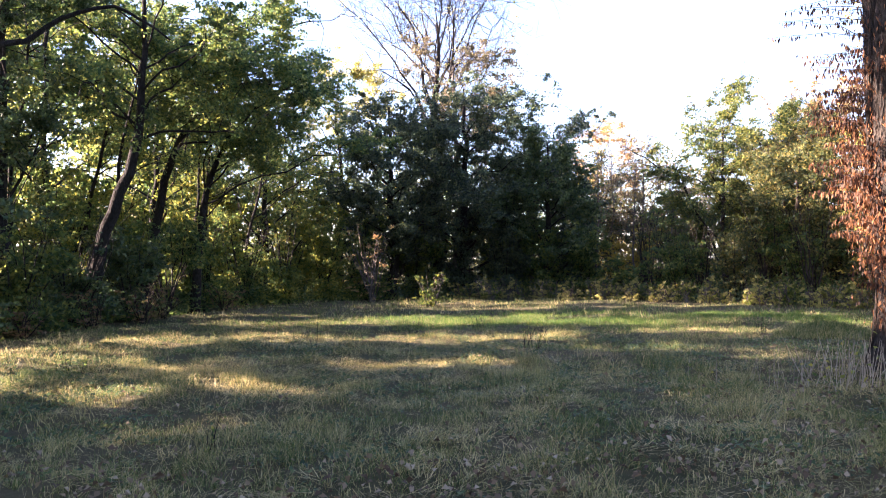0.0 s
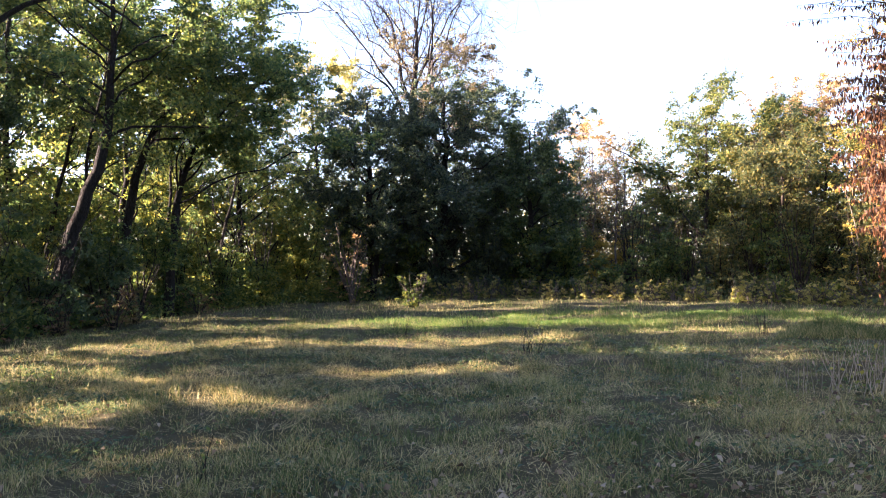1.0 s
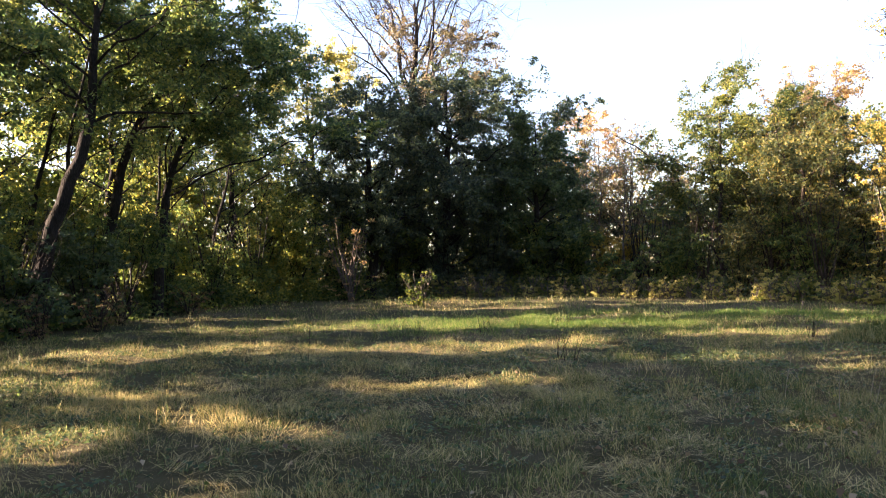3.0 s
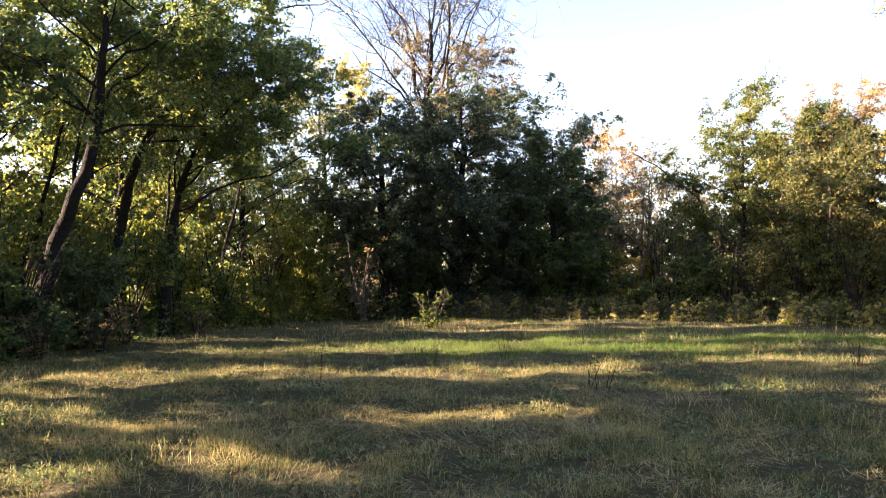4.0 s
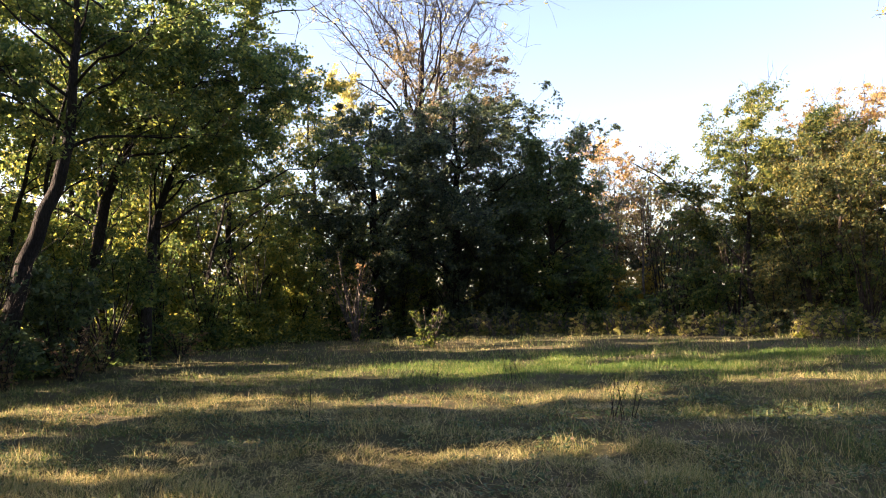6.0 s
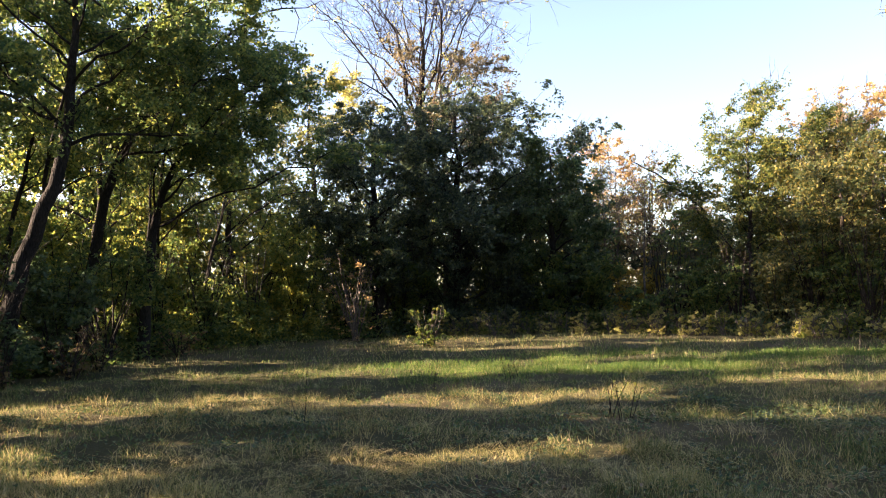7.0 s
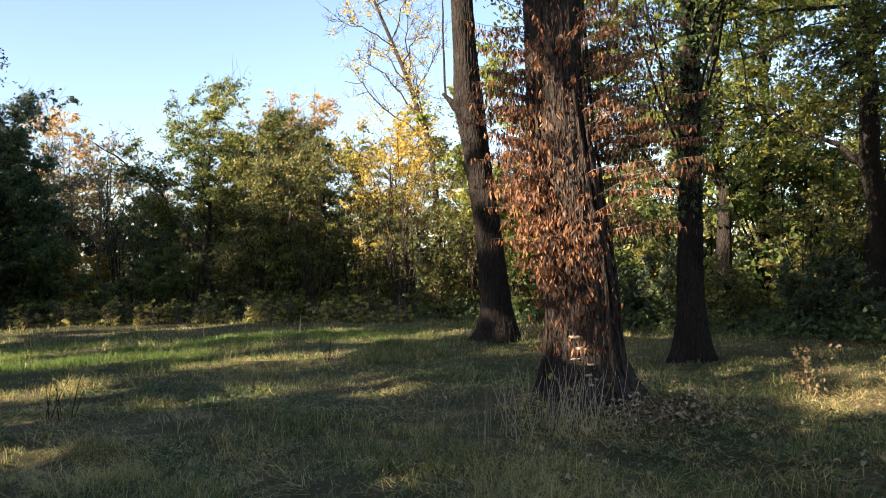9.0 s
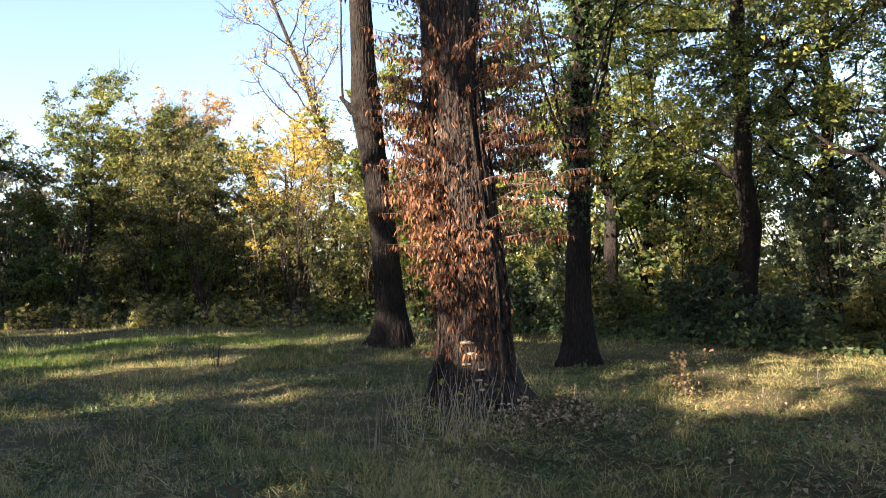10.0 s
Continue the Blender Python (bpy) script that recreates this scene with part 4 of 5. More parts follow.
for i in range(40):
    k = i / 39
    wx = float(np.interp(k, [0, 0.4, 0.7, 1], [0.5, 6.8, 10.5, 13.2])) + rng.uniform(-0.3, 0.3)
    wy = float(np.interp(k, [0, 0.4, 0.7, 1], [33.0, 30.4, 26.5, 22.5])) + rng.uniform(-0.5, 0.5)
    # two in three take pale leaves, in place of sun on the weeds
    shrub("goldenrod", "knee-high yellow-green weed at the meadow's end", wx, wy, rng.uniform(0.4, 0.95), rng.uniform(0.4, 0.75), LEAF_LIME if i % 3 == 1 else LEAF_PALE, 180 + i, 430, 0.12, 9, BARK_GREY,
          "weeds at the meadow's end", "weed", carve=False)
shrub("yellow_sapling", "slender sapling with bright yellow leaves at the thicket", 14.0, 24.6, 3.6, 0.7, LEAF_YELLOW, 231, 420, 0.12, 5, BARK_GREY, category="sapling", carve=False)
shrub("yellow_sapling", "small bright yellow sapling standing in the meadow", -0.45, 26.6, 1.15, 0.6, LEAF_LIME, 230, 1000, 0.11, 9, BARK_GREY, category="sapling", carve=False)

# ---- eastern wood ----
for i, (tx, ty, th, tr, rad, lf) in enumerate([(17.4, 10.6, 14, 3.6, 0.26, LEAF_SAGE), (20.6, 10, 13, 3.4, 0.2, LEAF_OLIVE), (16.1, 7.4, 13, 3.2, 0.24, LEAF_SAGE), (17.7, 14.2, 12, 3.2, 0.2, LEAF_LIME),
                                               (21.8, 15.2, 13, 3.8, 0.24, LEAF_LIME), (22.5, 6, 13, 3.8, 0.24, LEAF_LIME), (19, 2, 13, 3.6, 0.24, LEAF_OLIVE)]):
    east = tree("woodland_tree", "tall straight tree of the shady eastern wood", tx, ty, th, rad, (0, 0, 2.6, th, tr), BARK_DARK, lf, 240 + i, limbs=17, twigs=9, count=17000, size=0.13, clump=0.3, start=0.2,
         group="trees of the eastern wood", carve=False)
    if i == 0:
        g = np.random.default_rng(255)
        c = np.stack([g.normal(0.35, 0.28, 260), g.normal(-0.35, 0.28, 260), g.normal(7.3, 0.3, 260)], 1)
        tagged(part("dead_leaves", mesh_of("dead_leaves", *leaves(c, 0.11, 0.05, g), LEAF_DEAD_REST), east, "bunch of dead orange leaves"), kind="stuff")
for i, (sx, sy, sh, sr) in enumerate([(15.6, 15.4, 1.7, 1.2), (15.9, 13.2, 1.2, 1.2), (15.3, 11.2, 1.5, 1.0), (15.2, 9.2, 1.0, 1.2), (14.9, 7.2, 1.4, 1.0), (15.2, 5.0, 1.7, 1.2), (15.6, 2.8, 1.8, 1.2), (17.5, 12.2, 3.0, 1.5),
                                      (17.6, 8.6, 3.0, 1.5), (18.0, 5.0, 3.0, 1.5)]):
    shrub("understorey_shrub", "low dark shrub in the shade of the wood", sx, sy, sh, sr, LEAF_OLIVE if i % 3 == 1 else LEAF_OAK, 260 + i, 3800, 0.13, 12, BARK_DARK, "shrubs of the eastern wood", carve=False)


for i, (sx, sy, sh) in enumerate([(20.5, 12.8, 5.0), (19.6, 7.2, 4.6), (23, 10, 5.6), (24, 13.5, 5.6), (21, 3.5, 5), (24, 5, 5.6), (18.6, 15.6, 4.2), (25, 17, 6), (27, 9, 6.5), (26, 5.5, 5.5), (28, 12.5, 6), (25.5, 2.5, 5.5), (29, 7.5, 6), (27, 15, 6)]):
    shrub("understorey_shrub", "tall leafy shrub inside the eastern wood", sx, sy, sh, 2.2, LEAF_LIME if i % 4 == 3 else LEAF_OLIVE, 275 + i, 4000, 0.17, 12, BARK_DARK, "shrubs of the eastern wood", carve=False)


for i, (sx, sy, sh) in enumerate([(30, 4, 8.5), (31.5, 8.5, 9), (31.5, 13, 9), (30, 17.5, 8.5), (27, 20.5, 7.5), (23.5, 20.5, 6.5), (33, 1, 8.5), (22.6, 8.2, 6.5), (20.0, 14.0, 6.0), (23.5, 24, 6.5)]):
    shrub("understorey_shrub", "tall dark shrub deep in the eastern wood", sx, sy, sh, 2.6, LEAF_OAK if i % 2 else LEAF_GREEN, 930 + i, 3600, 0.25, 11, BARK_DARK, "shrubs of the eastern wood", carve=False)


# ---- the three trunks ----
def big_trunk(name, label, x, y, z, path, profile, roots, seed, wood):
    """A thick old trunk: path of its axis, radius by height, roots as (direction, reach)."""
    g = np.random.default_rng(seed)
    base = thing(name, x, y, label, "tree", "trunks beside the meadow", z)
    q = np.array(path, float)
    n, m = 130, 84
    zs = q[0, 2] + (q[-1, 2] - q[0, 2]) * np.linspace(0, 1, n) ** 1.35
    tp = np.stack([np.interp(zs, q[:, 2], q[:, 0]), np.interp(zs, q[:, 2], q[:, 1]), zs], 1)
    for _ in range(6):
        tp[1:-1, :2] = 0.25 * tp[:-2, :2] + 0.5 * tp[1:-1, :2] + 0.25 * tp[2:, :2]
    pr = np.array(profile, float)
    rr = np.interp(zs, pr[:, 0], pr[:, 1])
    rr[1:-1] = 0.25 * rr[:-2] + 0.5 * rr[1:-1] + 0.25 * rr[2:]
    a = np.arange(m) * 2 * np.pi / m
    zz, ang = np.repeat(zs, m), np.tile(a, n)
    r = np.repeat(rr, m)
    r = r * (1 + 0.05 * np.sin(3 * ang + seed + 0.5 * zz) + 0.03 * np.sin(5 * ang + 1.1 * zz + 2 * seed))
    for way, reach in roots:
        near = np.cos(ang - way)
        r = r + reach * np.exp(-np.maximum(zz, 0) * 3.6) * np.exp(-(1 - near) * 7)
    wave = 13 * ang + 1.2 * np.sin(zz * 2.3 + 2 * ang) + 0.6 * np.sin(zz * 7 + 5 * ang)
    ridge = 1 - np.abs(np.sin(wave)) ** 0.7
    plates = 0.55 + 0.45 * np.sin(zz * 11 + 4 * np.sin(9 * ang) + 2 * np.sin(4 * ang + zz))
    r = r - 0.030 * ridge + 0.012 * plates + g.normal(0, 0.004, n * m)
    v = np.stack([np.repeat(tp[:, 0], m) + np.cos(ang) * r, np.repeat(tp[:, 1], m) + np.sin(ang) * r, zz], 1)
    i = np.arange(n - 1)[:, None] * m
    j = np.arange(m)[None]
    k = (j + 1) % m
    part("trunk", mesh_of("trunk", v, np.stack([i + j, i + k, i + m + k, i + m + j], -1).reshape(-1, 4), wood, True), base)
    return base, tp, rr


T1, tp1, rr1 = big_trunk("vine_tree", "thick old trunk hung with dead orange vine leaves", 5.87, 9.56, 0.1,
                         [(0, 0, -0.3), (0.0, 0, 0.6), (0.0, 0.0, 1.3), (-0.06, 0.07, 2.2), (-0.11, 0.13, 3.2), (-0.14, 0.17, 4.6), (-0.2, 0.2, 7.0), (-0.3, 0.1, 10)],
                         [(-0.3, 0.52), (0.1, 0.47), (0.4, 0.42), (0.8, 0.385), (1.4, 0.365), (2.2, 0.35), (3.2, 0.32), (4.8, 0.3), (7, 0.27), (10, 0.2)],
                         [(-0.95, 0.30), (2.4, 0.10), (-2.1, 0.12), (0.6, 0.2), (-3.0, 0.1)], 301, BARK_OLD)
# shade on this trunk is painted in with the near-black bark
T2, tp2, rr2 = big_trunk("leaning_trunk_tree", "thick trunk leaning, darkened for shade, with a knee and a broken stub", 10.8, 15.72, 0.0,
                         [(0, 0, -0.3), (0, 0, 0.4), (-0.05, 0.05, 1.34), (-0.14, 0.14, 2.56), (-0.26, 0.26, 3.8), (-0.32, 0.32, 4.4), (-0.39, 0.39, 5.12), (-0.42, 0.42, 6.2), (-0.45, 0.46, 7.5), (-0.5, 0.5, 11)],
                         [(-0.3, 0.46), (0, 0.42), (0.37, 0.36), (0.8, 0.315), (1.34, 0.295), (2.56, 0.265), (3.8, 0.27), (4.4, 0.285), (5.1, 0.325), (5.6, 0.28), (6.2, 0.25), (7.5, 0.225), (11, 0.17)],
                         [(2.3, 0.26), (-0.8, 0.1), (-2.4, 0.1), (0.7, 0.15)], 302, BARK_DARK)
g = np.random.default_rng(304)
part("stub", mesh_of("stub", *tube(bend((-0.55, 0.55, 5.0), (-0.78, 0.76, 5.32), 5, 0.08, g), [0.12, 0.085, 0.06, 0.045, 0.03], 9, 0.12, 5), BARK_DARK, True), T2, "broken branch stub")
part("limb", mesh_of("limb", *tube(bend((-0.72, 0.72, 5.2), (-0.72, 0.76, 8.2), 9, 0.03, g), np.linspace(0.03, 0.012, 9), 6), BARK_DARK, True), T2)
# same near-black bark, standing in for shade on this trunk
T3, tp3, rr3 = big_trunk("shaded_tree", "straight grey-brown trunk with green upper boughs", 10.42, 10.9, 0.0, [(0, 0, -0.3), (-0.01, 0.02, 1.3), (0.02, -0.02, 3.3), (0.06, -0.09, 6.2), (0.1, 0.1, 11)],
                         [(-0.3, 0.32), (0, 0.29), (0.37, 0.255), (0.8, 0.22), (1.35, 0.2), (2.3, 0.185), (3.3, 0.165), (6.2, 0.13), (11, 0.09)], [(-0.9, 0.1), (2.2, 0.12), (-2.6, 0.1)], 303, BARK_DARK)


def boughs(base, x, y, at, crown, wood, leaf, seed, count, size, limbs=12, twigs=8, clump=0.4):
    """Upper limbs and crown for a big trunk."""
    g = np.random.default_rng(seed)
    cx, cy, c0, c1, cr = crown
    cl, tubes = [], []
    for i in range(limbs):
        o = at[g.integers(int(len(at) * 0.35), len(at) - 1)]
        az, el = i * 2.4 + g.uniform(-0.4, 0.4), g.uniform(-0.8, 1.0)
        tip = np.array([cx + math.cos(az) * math.cos(el) * cr, cy + math.sin(az) * math.cos(el) * cr, 0.5 * (c0 + c1) + math.sin(el) * 0.5 * (c1 - c0)])
        lp = bend(o, tip, 9, 0.15, g, 0.05)
        part("limb", mesh_of("limb", *tube(lp, np.linspace(0.028, 0.007, 9), 6), wood, True), base)
        for w in range(twigs):
            q = lp[g.integers(3, 9)]
            e = q + unit(unit(tip - o) + g.standard_normal(3) * 0.8) * cr * g.uniform(0.25, 0.5)
            sp = bend(q, e, 5, 0.2, g)
            tubes.append(tube(sp, np.linspace(0.015, 0.004, 5), 3))
            cl.append(sp[1:])
    tagged(part("branchwork", mesh_of("branchwork", *joined(tubes), wood, True), base), kind="stuff")
    cl = np.concatenate(cl)
    many = count // 14
    spray = cl[g.integers(0, len(cl), many)] + g.standard_normal((many, 3)) * clump * 0.5
    idx = g.integers(0, many, count)
    c = spray[idx] + g.standard_normal((count, 3)) * clump * np.array([0.34, 0.34, 0.17])
    part("crown", mesh_of("crown", *leaves(c, size, size * 0.62, g), leaf), base)


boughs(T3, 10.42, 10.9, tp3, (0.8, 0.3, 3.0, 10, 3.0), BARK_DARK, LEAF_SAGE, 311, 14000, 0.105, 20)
boughs(T1, 5.87, 9.56, tp1[75:], (2.4, 0.3, 5.7, 13, 3.0), BARK, LEAF_GREEN, 312, 7000, 0.2)
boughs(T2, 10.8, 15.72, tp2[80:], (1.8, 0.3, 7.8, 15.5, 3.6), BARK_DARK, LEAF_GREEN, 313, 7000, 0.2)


g = np.random.default_rng(315)
n = 2600
z = 2.2 + 7 * g.random(n) ** 0.8
a = g.uniform(0, 6.28, n)
r = np.interp(z, tp3[:, 2], rr3) + np.abs(g.normal(0.02, 0.11, n)) * np.minimum(1, (z - 2.0) / 2)
c = np.stack([np.interp(z, tp3[:, 2], tp3[:, 0]) + np.cos(a) * r, np.interp(z, tp3[:, 2], tp3[:, 1]) + np.sin(a) * r, z], 1)
tagged(part("ivy", mesh_of("ivy", *leaves(c, 0.11, 0.09, g, 0.2, 0.5), LEAF_DEEP), T3, "dark ivy climbing the trunk"), kind="stuff")


def vine(base, at, rad, seed):
    """A dead climbing vine: stems on the bark, side shoots out of it, dry leaves hanging from the shoots."""
    g = np.random.default_rng(seed)
    stems = []
    for s in range(5):
        a0 = (-1.25, -2.05, -1.6, 2.9, 0.6)[s]
        zz = np.linspace(0, 6.5, 40)
        c = np.stack([np.interp(zz, at[:, 2], at[:, i]) for i in range(3)], 1)
        rr = np.interp(zz, at[:, 2], rad) * 1.03 + 0.02 + 0.1 * np.exp(-3.5 * zz)
        a = a0 + 0.28 * np.sin(zz * 0.9 + s) + 0.09 * zz
        p = c + np.stack([np.cos(a) * rr, np.sin(a) * rr, 0 * a], 1)
        stems.append(part("vine" if s == 0 else "vine_stem", mesh_of("vine_stem", *tube(p, np.linspace(0.03, 0.010, 40), 6), BARK, True), base if s == 0 else stems[0], "dead climbing vine with hanging leaves" if s == 0 else ""))
    cs = []
    for i in range(290):
        side = (0, 1, 1, 2, 2)[i % 5]
        z = float(np.clip(g.normal((3.0, 3.05, 2.55)[side], (1.5, 0.8, 0.85)[side]), (0.95, 1.75, 1.1)[side], 6.4))
        c = np.array([np.interp(z, at[:, 2], at[:, j]) for j in range(3)])
        r = float(np.interp(z, at[:, 2], rad))
        az = g.uniform(0, 6.28) if side == 0 else g.normal(-0.8 if side == 1 else 2.45, 0.5)
        d = np.array([math.cos(az), math.sin(az), g.uniform(-0.05, 0.3)])
        L = g.uniform(0.2, (0.45, 1.35, 0.85)[side]) * float(np.interp(z, [0.9, 1.6, 2.2, 4.2, 6.4], [0.3, 0.7, 1.0, 0.85, 0.8]))
        sp = bend(c + d * r * 0.9, c + d * (r + L), 6, 0.13, g, 0.04)
        part("vine_shoot", mesh_of("vine_shoot", *tube(sp, np.linspace(0.006, 0.0022, 6), 3), BARK_GREY, True), stems[0])
        m = int(8 + 50 * L)
        q = np.linspace(0.7, 5, m) + g.normal(0, 0.08, m)
        cs.append(np.stack([np.interp(q, np.arange(6), sp[:, j]) for j in range(3)], 1) + g.normal(0, 0.012, (m, 3)))
    for i in range(12):
        z, az, L = g.uniform(3.5, 6.0), g.normal(2.6, 0.35), g.uniform(0.5, 1.2)
        c = np.array([np.interp(z, at[:, 2], at[:, j]) for j in range(3)])
        d = np.array([math.cos(az), math.sin(az), g.uniform(-0.05, 0.2)])
        sp = bend(c + d * 0.28, c + d * (0.3 + L), 6, 0.1, g, 0.04)
        part("vine_shoot", mesh_of("vine_shoot", *tube(sp, np.linspace(0.006, 0.0022, 6), 3), BARK_GREY, True), stems[0])
        m = int(6 + 16 * L)
        q = np.linspace(0.6, 5, m) + g.normal(0, 0.1, m)
        cs.append(np.stack([np.interp(q, np.arange(6), sp[:, j]) for j in range(3)], 1))
    for m, z0, zs, a0, as_, r0 in ((900, 1.75, 0.6, -2.9, 0.65, 0.10), (900, 2.3, 0.7, -3.4, 0.55, 0.36), (520, 4.2, 1.1, -2.4, 1.6, 0.10), (200, 1.2, 0.4, -2.2, 0.5, 0.06)):
        z = np.clip(g.normal(z0, zs, m), 0.6, 6.4)
        a = g.normal(a0, as_, m)
        r = np.interp(z, at[:, 2], rad) + g.uniform(0.01, r0, m)
        cs.append(np.stack([np.interp(z, at[:, 2], at[:, 0]) + np.cos(a) * r, np.interp(z, at[:, 2], at[:, 1]) + np.sin(a) * r, z], 1))
    c = np.concatenate(cs)
    n = len(c)
    d = unit(np.stack([g.normal(0, 0.28, n), g.normal(0, 0.28, n), -np.ones(n)], 1))
    s = unit(np.cross(d, unit(g.standard_normal((n, 3)))))
    nor = np.cross(s, d)
    L, W = g.uniform(0.045, 0.105, n)[:, None], g.uniform(0.014, 0.031, n)[:, None]
    v = np.empty((n, 4, 3))
    v[:, 0], v[:, 2] = c, c + d * L + nor * L * 0.15
    v[:, 1], v[:, 3] = c + d * L * 0.45 + s * W * 0.5 + nor * L * 0.12, c + d * L * 0.45 - s * W * 0.5 + nor * L * 0.12
    front = (c[:, 0] * -0.77 + c[:, 1] * -0.64 > 0.25) & (c[:, 2] > 1.2) & (c[:, 2] < 3.6)
    single = np.flatnonzero(front)[:280]
    rest = np.setdiff1d(np.arange(n), single)
    tagged(part("dead_leaves", mesh_of("dead_leaves", v[rest].reshape(-1, 3), np.arange(4 * len(rest)).reshape(-1, 4), LEAF_DEAD_REST), stems[0], "hanging dry orange-brown leaves"), kind="stuff")
    kinds = [mesh_of("dead_leaf", v[q] - c[q], np.arange(4).reshape(1, 4), LEAF_DEAD) for q in single[:24]]
    for i, q in enumerate(single):
        part("dead_leaf", kinds[i % 24], stems[0]).location = c[q]


vine(T1, tp1, rr1, 320)

# ---- far woods ----
g = np.random.default_rng(400)
n = 100000
az = g.uniform(radians(-75), radians(120), n)
r = g.uniform(44, 58, n)
top = 5.2 + 1.8 * np.sin(az * 9) + 1.6 * np.sin(az * 23 + 1) + 1.0 * np.sin(az * 51)
top = top + np.where(az < radians(0), 4, 0)
z = top * g.uniform(0, 1, n) ** 1.25
c = np.stack([r * np.sin(az), r * np.cos(az), z], 1)
tagged(new("far_woods", mesh_of("far_woods", *small_leaves(c, 0.27, 0.2, g), LEAF_OLIVE)), "distant hazy autumn woods behind the clearing", "woods", kind="stuff")


# ---- small things in the meadow ----
def stalks(name, label, x, y, n, spread, height, mat, seed, category="weed", thick=0.004, lean=0.25, leaf=None, leaf_n=0, leaf_size=0.05, group=""):
    """A clump of thin upright stalks, each a part; a few leaves on them."""
    g = np.random.default_rng(seed)
    base = thing(name, x, y, label, category, group, float(lie(np.array(x), np.array(y))) - 0.02)
    tips = []
    for i in range(n):
        px, py = g.normal(0, spread * 0.5, 2)
        h = height * g.uniform(0.5, 1.05)
        sp = bend((px, py, 0), (px + g.normal(0, lean) * h, py + g.normal(0, lean) * h, h), 6, 0.06, g)
        part("stalk", mesh_of("stalk", *tube(sp, np.linspace(thick, thick * 0.35, 6), 4), mat, True), base)
        tips.append(sp)
    if leaf_n:
        cl = np.concatenate([t[1:] for t in tips])
        c = cl[g.integers(0, len(cl), leaf_n)] + g.normal(0, 0.03, (leaf_n, 3))
        part("foliage", mesh_of("foliage", *leaves(c, leaf_size, leaf_size * 0.6, g), leaf), base)
    return base


stalks("dry_stalk_clump", "clump of pale dead stalks before the old trunk", 4.82, 8.95, 75, 0.55, 0.62, STEM, 500, thick=0.0045, leaf=LEAF_LIME, leaf_n=30, leaf_size=0.07)
stalks("dry_stalk_clump", "sparse pale dead stalks beside the old trunk", 4.15, 9.2, 26, 0.6, 0.5, STEM, 501, thick=0.0036, leaf=LEAF_LIME, leaf_n=25, leaf_size=0.06)
stalks("withered_weed", "withered weed with rust-brown leaves and pale stalks", 8.1, 8.2, 16, 0.3, 0.62, BARK, 502, thick=0.004, lean=0.2, leaf=LEAF_RUSSET, leaf_n=260, leaf_size=0.055)
for i, (wx, wy, wh) in enumerate([(8.8, 7.4, 0.45), (10.0, 7.1, 0.42), (6.5, 6.6, 0.35), (5.9, 22.0, 0.5), (7.4, 20.5, 0.45), (8.4, 21.0, 0.5), (6.8, 21.6, 0.5), (4.4, 20.5, 0.45), (2.9, 20.0, 0.4), (9.4, 21.5, 0.55), (5.2, 24.0, 0.5)]):
    stalks("seed_stalk", "lone dry seed stalk standing in the grass", wx, wy, 2, 0.05, wh, BARK_GREY, 510 + i, thick=0.005, lean=0.1, group="seed stalks in the meadow")
for i, (wx, wy, wh, wn) in enumerate([(-2.3, 13.8, 0.8, 2), (1.5, 13.2, 0.62, 7), (-1.95, 6.2, 0.36, 3), (6.4, 15.6, 0.5, 6), (-5.2, 10.6, 0.42, 5), (-0.7, 17.0, 0.5, 3), (0.8, 17.6, 0.5, 4)]):
    stalks("dark_sapling", "thin dark leafless sapling in the meadow", wx, wy, wn, 0.14, wh, BARK_DARK, 530 + i, "sapling", 0.006, 0.2, LEAF_GREEN, 14 * wn // 2, 0.05, "saplings in the meadow")


def tuft(x, y, n, height, spread, mat, label, seed):
    g = np.random.default_rng(seed)
    px, py = x + g.normal(0, spread, n), y + g.normal(0, spread, n)
    v, f = blades(px, py, height, 0.005, g, 1.3)
    return tagged(new("grass_tuft", mesh_of("grass_tuft", v, f, mat)), label, "grass tuft", "tufts in the meadow", kind="stuff")


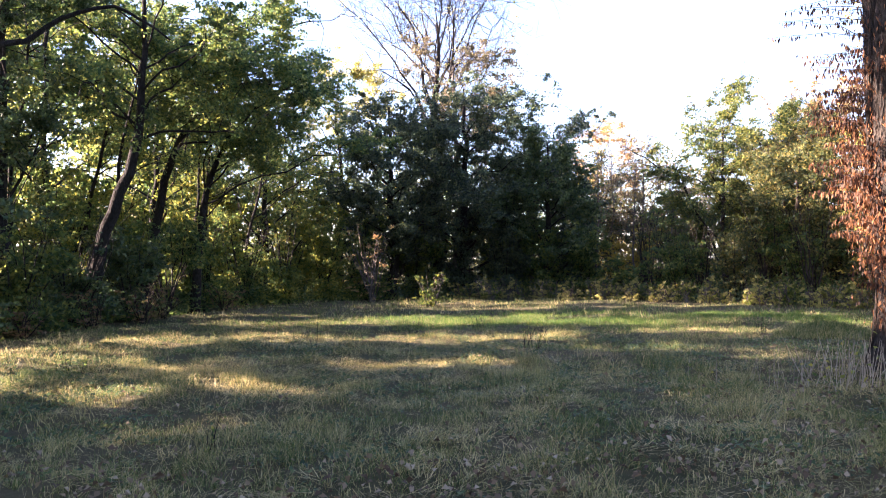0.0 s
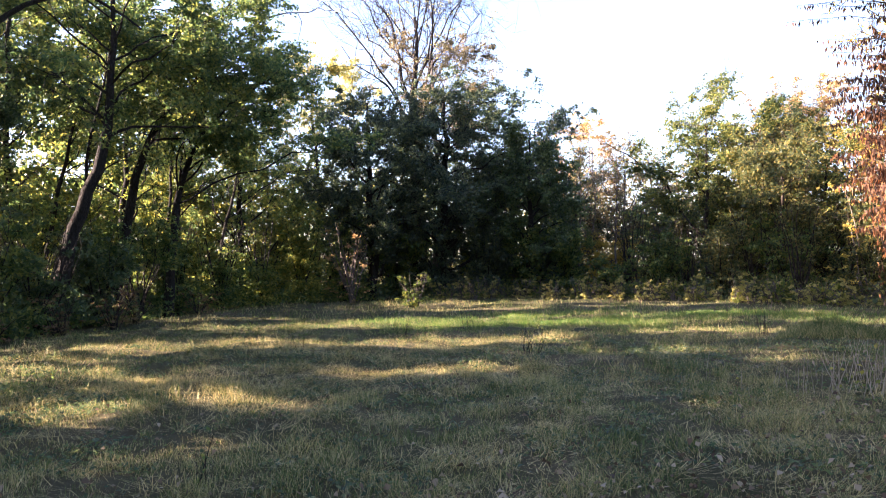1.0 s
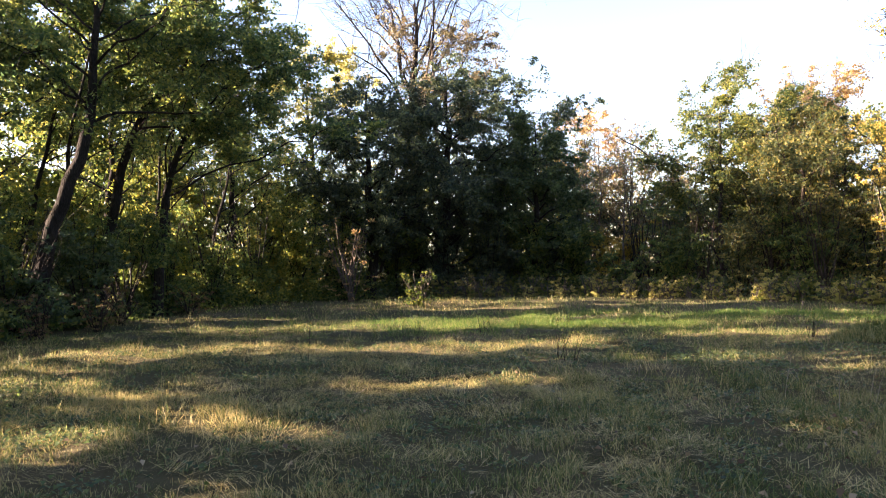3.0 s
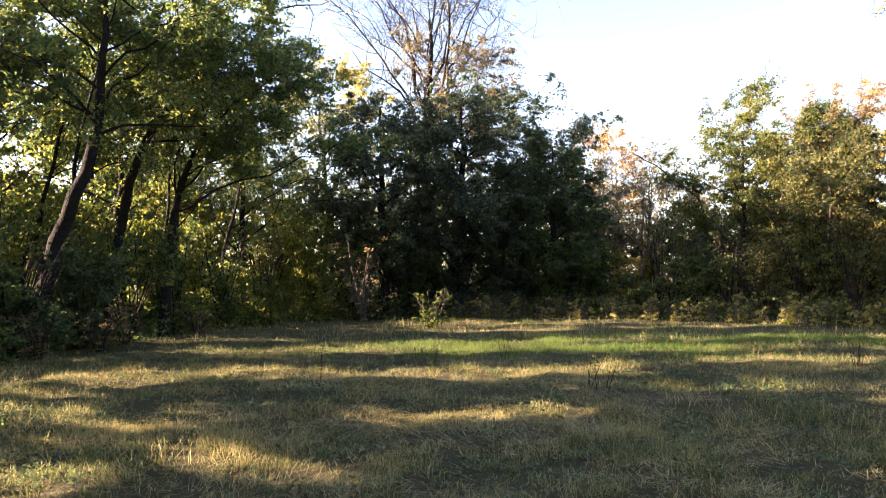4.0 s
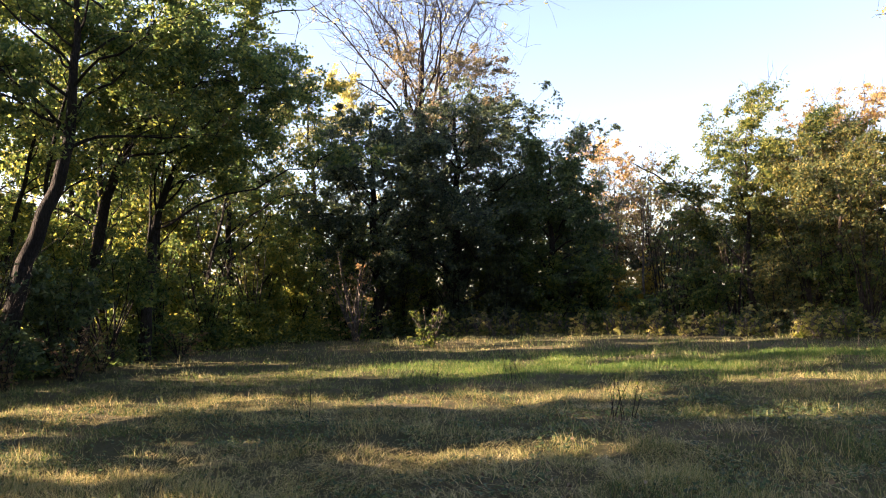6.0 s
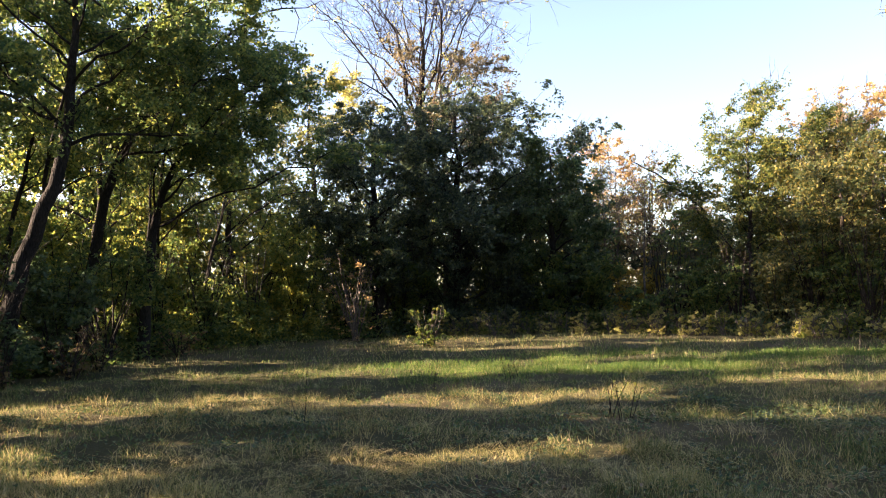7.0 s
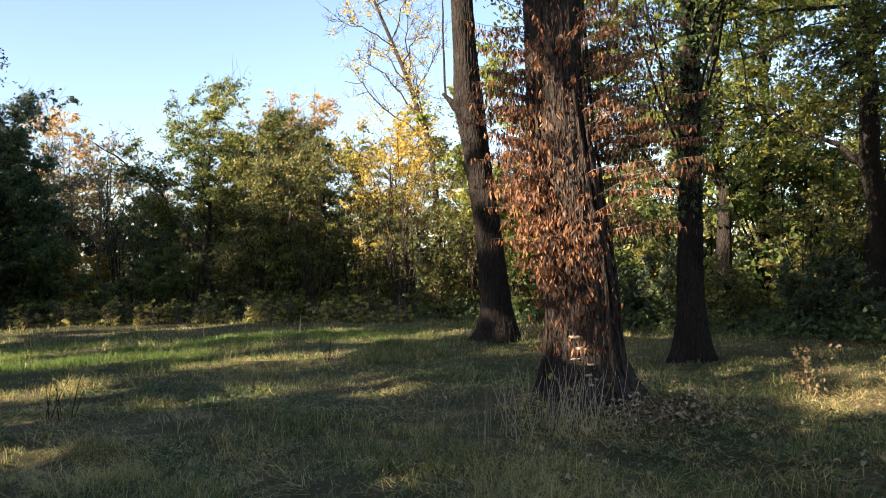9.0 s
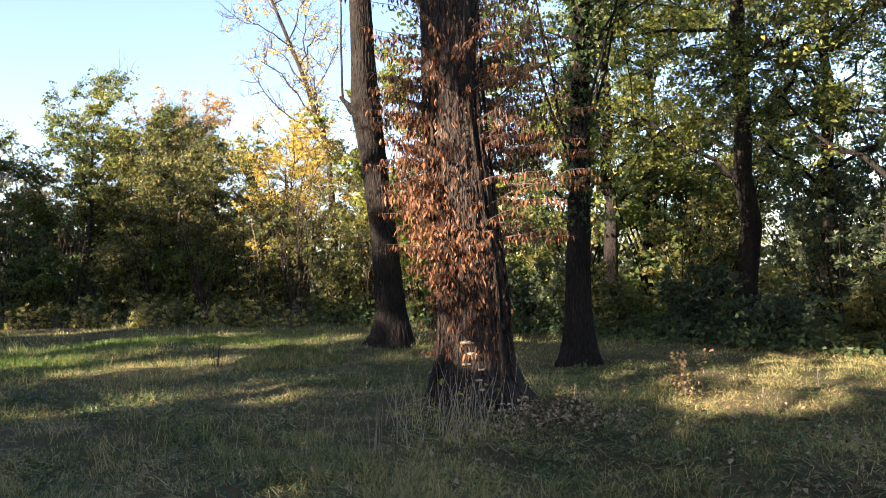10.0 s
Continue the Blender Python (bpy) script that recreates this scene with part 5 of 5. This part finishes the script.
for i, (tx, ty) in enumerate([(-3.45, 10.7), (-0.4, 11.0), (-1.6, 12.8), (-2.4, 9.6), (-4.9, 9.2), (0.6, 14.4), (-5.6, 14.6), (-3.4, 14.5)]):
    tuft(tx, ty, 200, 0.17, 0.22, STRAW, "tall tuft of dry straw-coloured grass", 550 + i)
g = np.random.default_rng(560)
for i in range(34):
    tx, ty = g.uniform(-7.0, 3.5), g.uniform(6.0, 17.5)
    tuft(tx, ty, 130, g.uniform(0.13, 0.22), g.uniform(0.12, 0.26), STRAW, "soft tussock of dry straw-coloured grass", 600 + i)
for i, (tx, ty) in enumerate([(8.6, 19.2), (9.6, 18.6), (4.8, 19.4), (6.2, 20.0), (2.0, 19.4), (0.6, 19.8)]):
    tuft(tx, ty, 300, 0.24, 0.25, FRESH, "tall tuft of fresh green grass", 570 + i)

# the low mound beside the sunlit strip
g = np.random.default_rng(590)
n = 5000
rr_, aa = np.sqrt(g.random(n)), g.uniform(0, 6.283, n)
mx_, my_ = 7.3 + 0.95 * rr_ * np.cos(aa), 14.7 + 0.7 * rr_ * np.sin(aa)
v, f = blades(mx_, my_, 0.18, 0.01, g, 1.2)
v[:, 2] += np.repeat(0.1 * (1 - rr_ ** 2), 5)
tagged(new("grass_mound", mesh_of("grass_mound", v, f, GRASS)), "low mound overgrown with long dark grass", "mound", kind="stuff")

# bracket fungi on the old trunk
g = np.random.default_rng(600)
trunk_mesh = [o for o in T1.children if o.name.startswith("trunk")][0].data
bark = np.array([q.co[:] for q in trunk_mesh.vertices])
bark = bark[bark[:, 2] < 1.2]
bark_az = np.arctan2(bark[:, 1], bark[:, 0])
for i in range(6):
    fz = 0.22 + 0.09 * i + g.uniform(-0.02, 0.02)
    fr = g.uniform(0.022, 0.042) + 0.022 * (i == 5)
    az = math.atan2(-5.2, -6.4) + g.uniform(-0.35, 0.3)
    gap = np.abs(np.arctan2(np.sin(bark_az - az), np.cos(bark_az - az))) + 3 * np.abs(bark[:, 2] - fz)
    seat = bark[int(np.argmin(gap))]
    bm = bmesh.new()
    bmesh.ops.create_uvsphere(bm, u_segments=12, v_segments=6, radius=1)
    bmesh.ops.transform(bm, matrix=Matrix.Translation(Vector(seat)) @ Matrix.Rotation(az, 4, "Z") @ Matrix.Diagonal((fr * 0.9, fr * 1.6, fr * 0.4, 1)), verts=bm.verts)
    me = bpy.data.meshes.new("bracket_fungus")
    bm.to_mesh(me)
    bm.free()
    for q in me.vertices:
        q.co += Vector(g.normal(0, 0.004, 3))
    me.materials.append(STEM)
    part("bracket_fungus", me, T1, "pale shelf fungus")
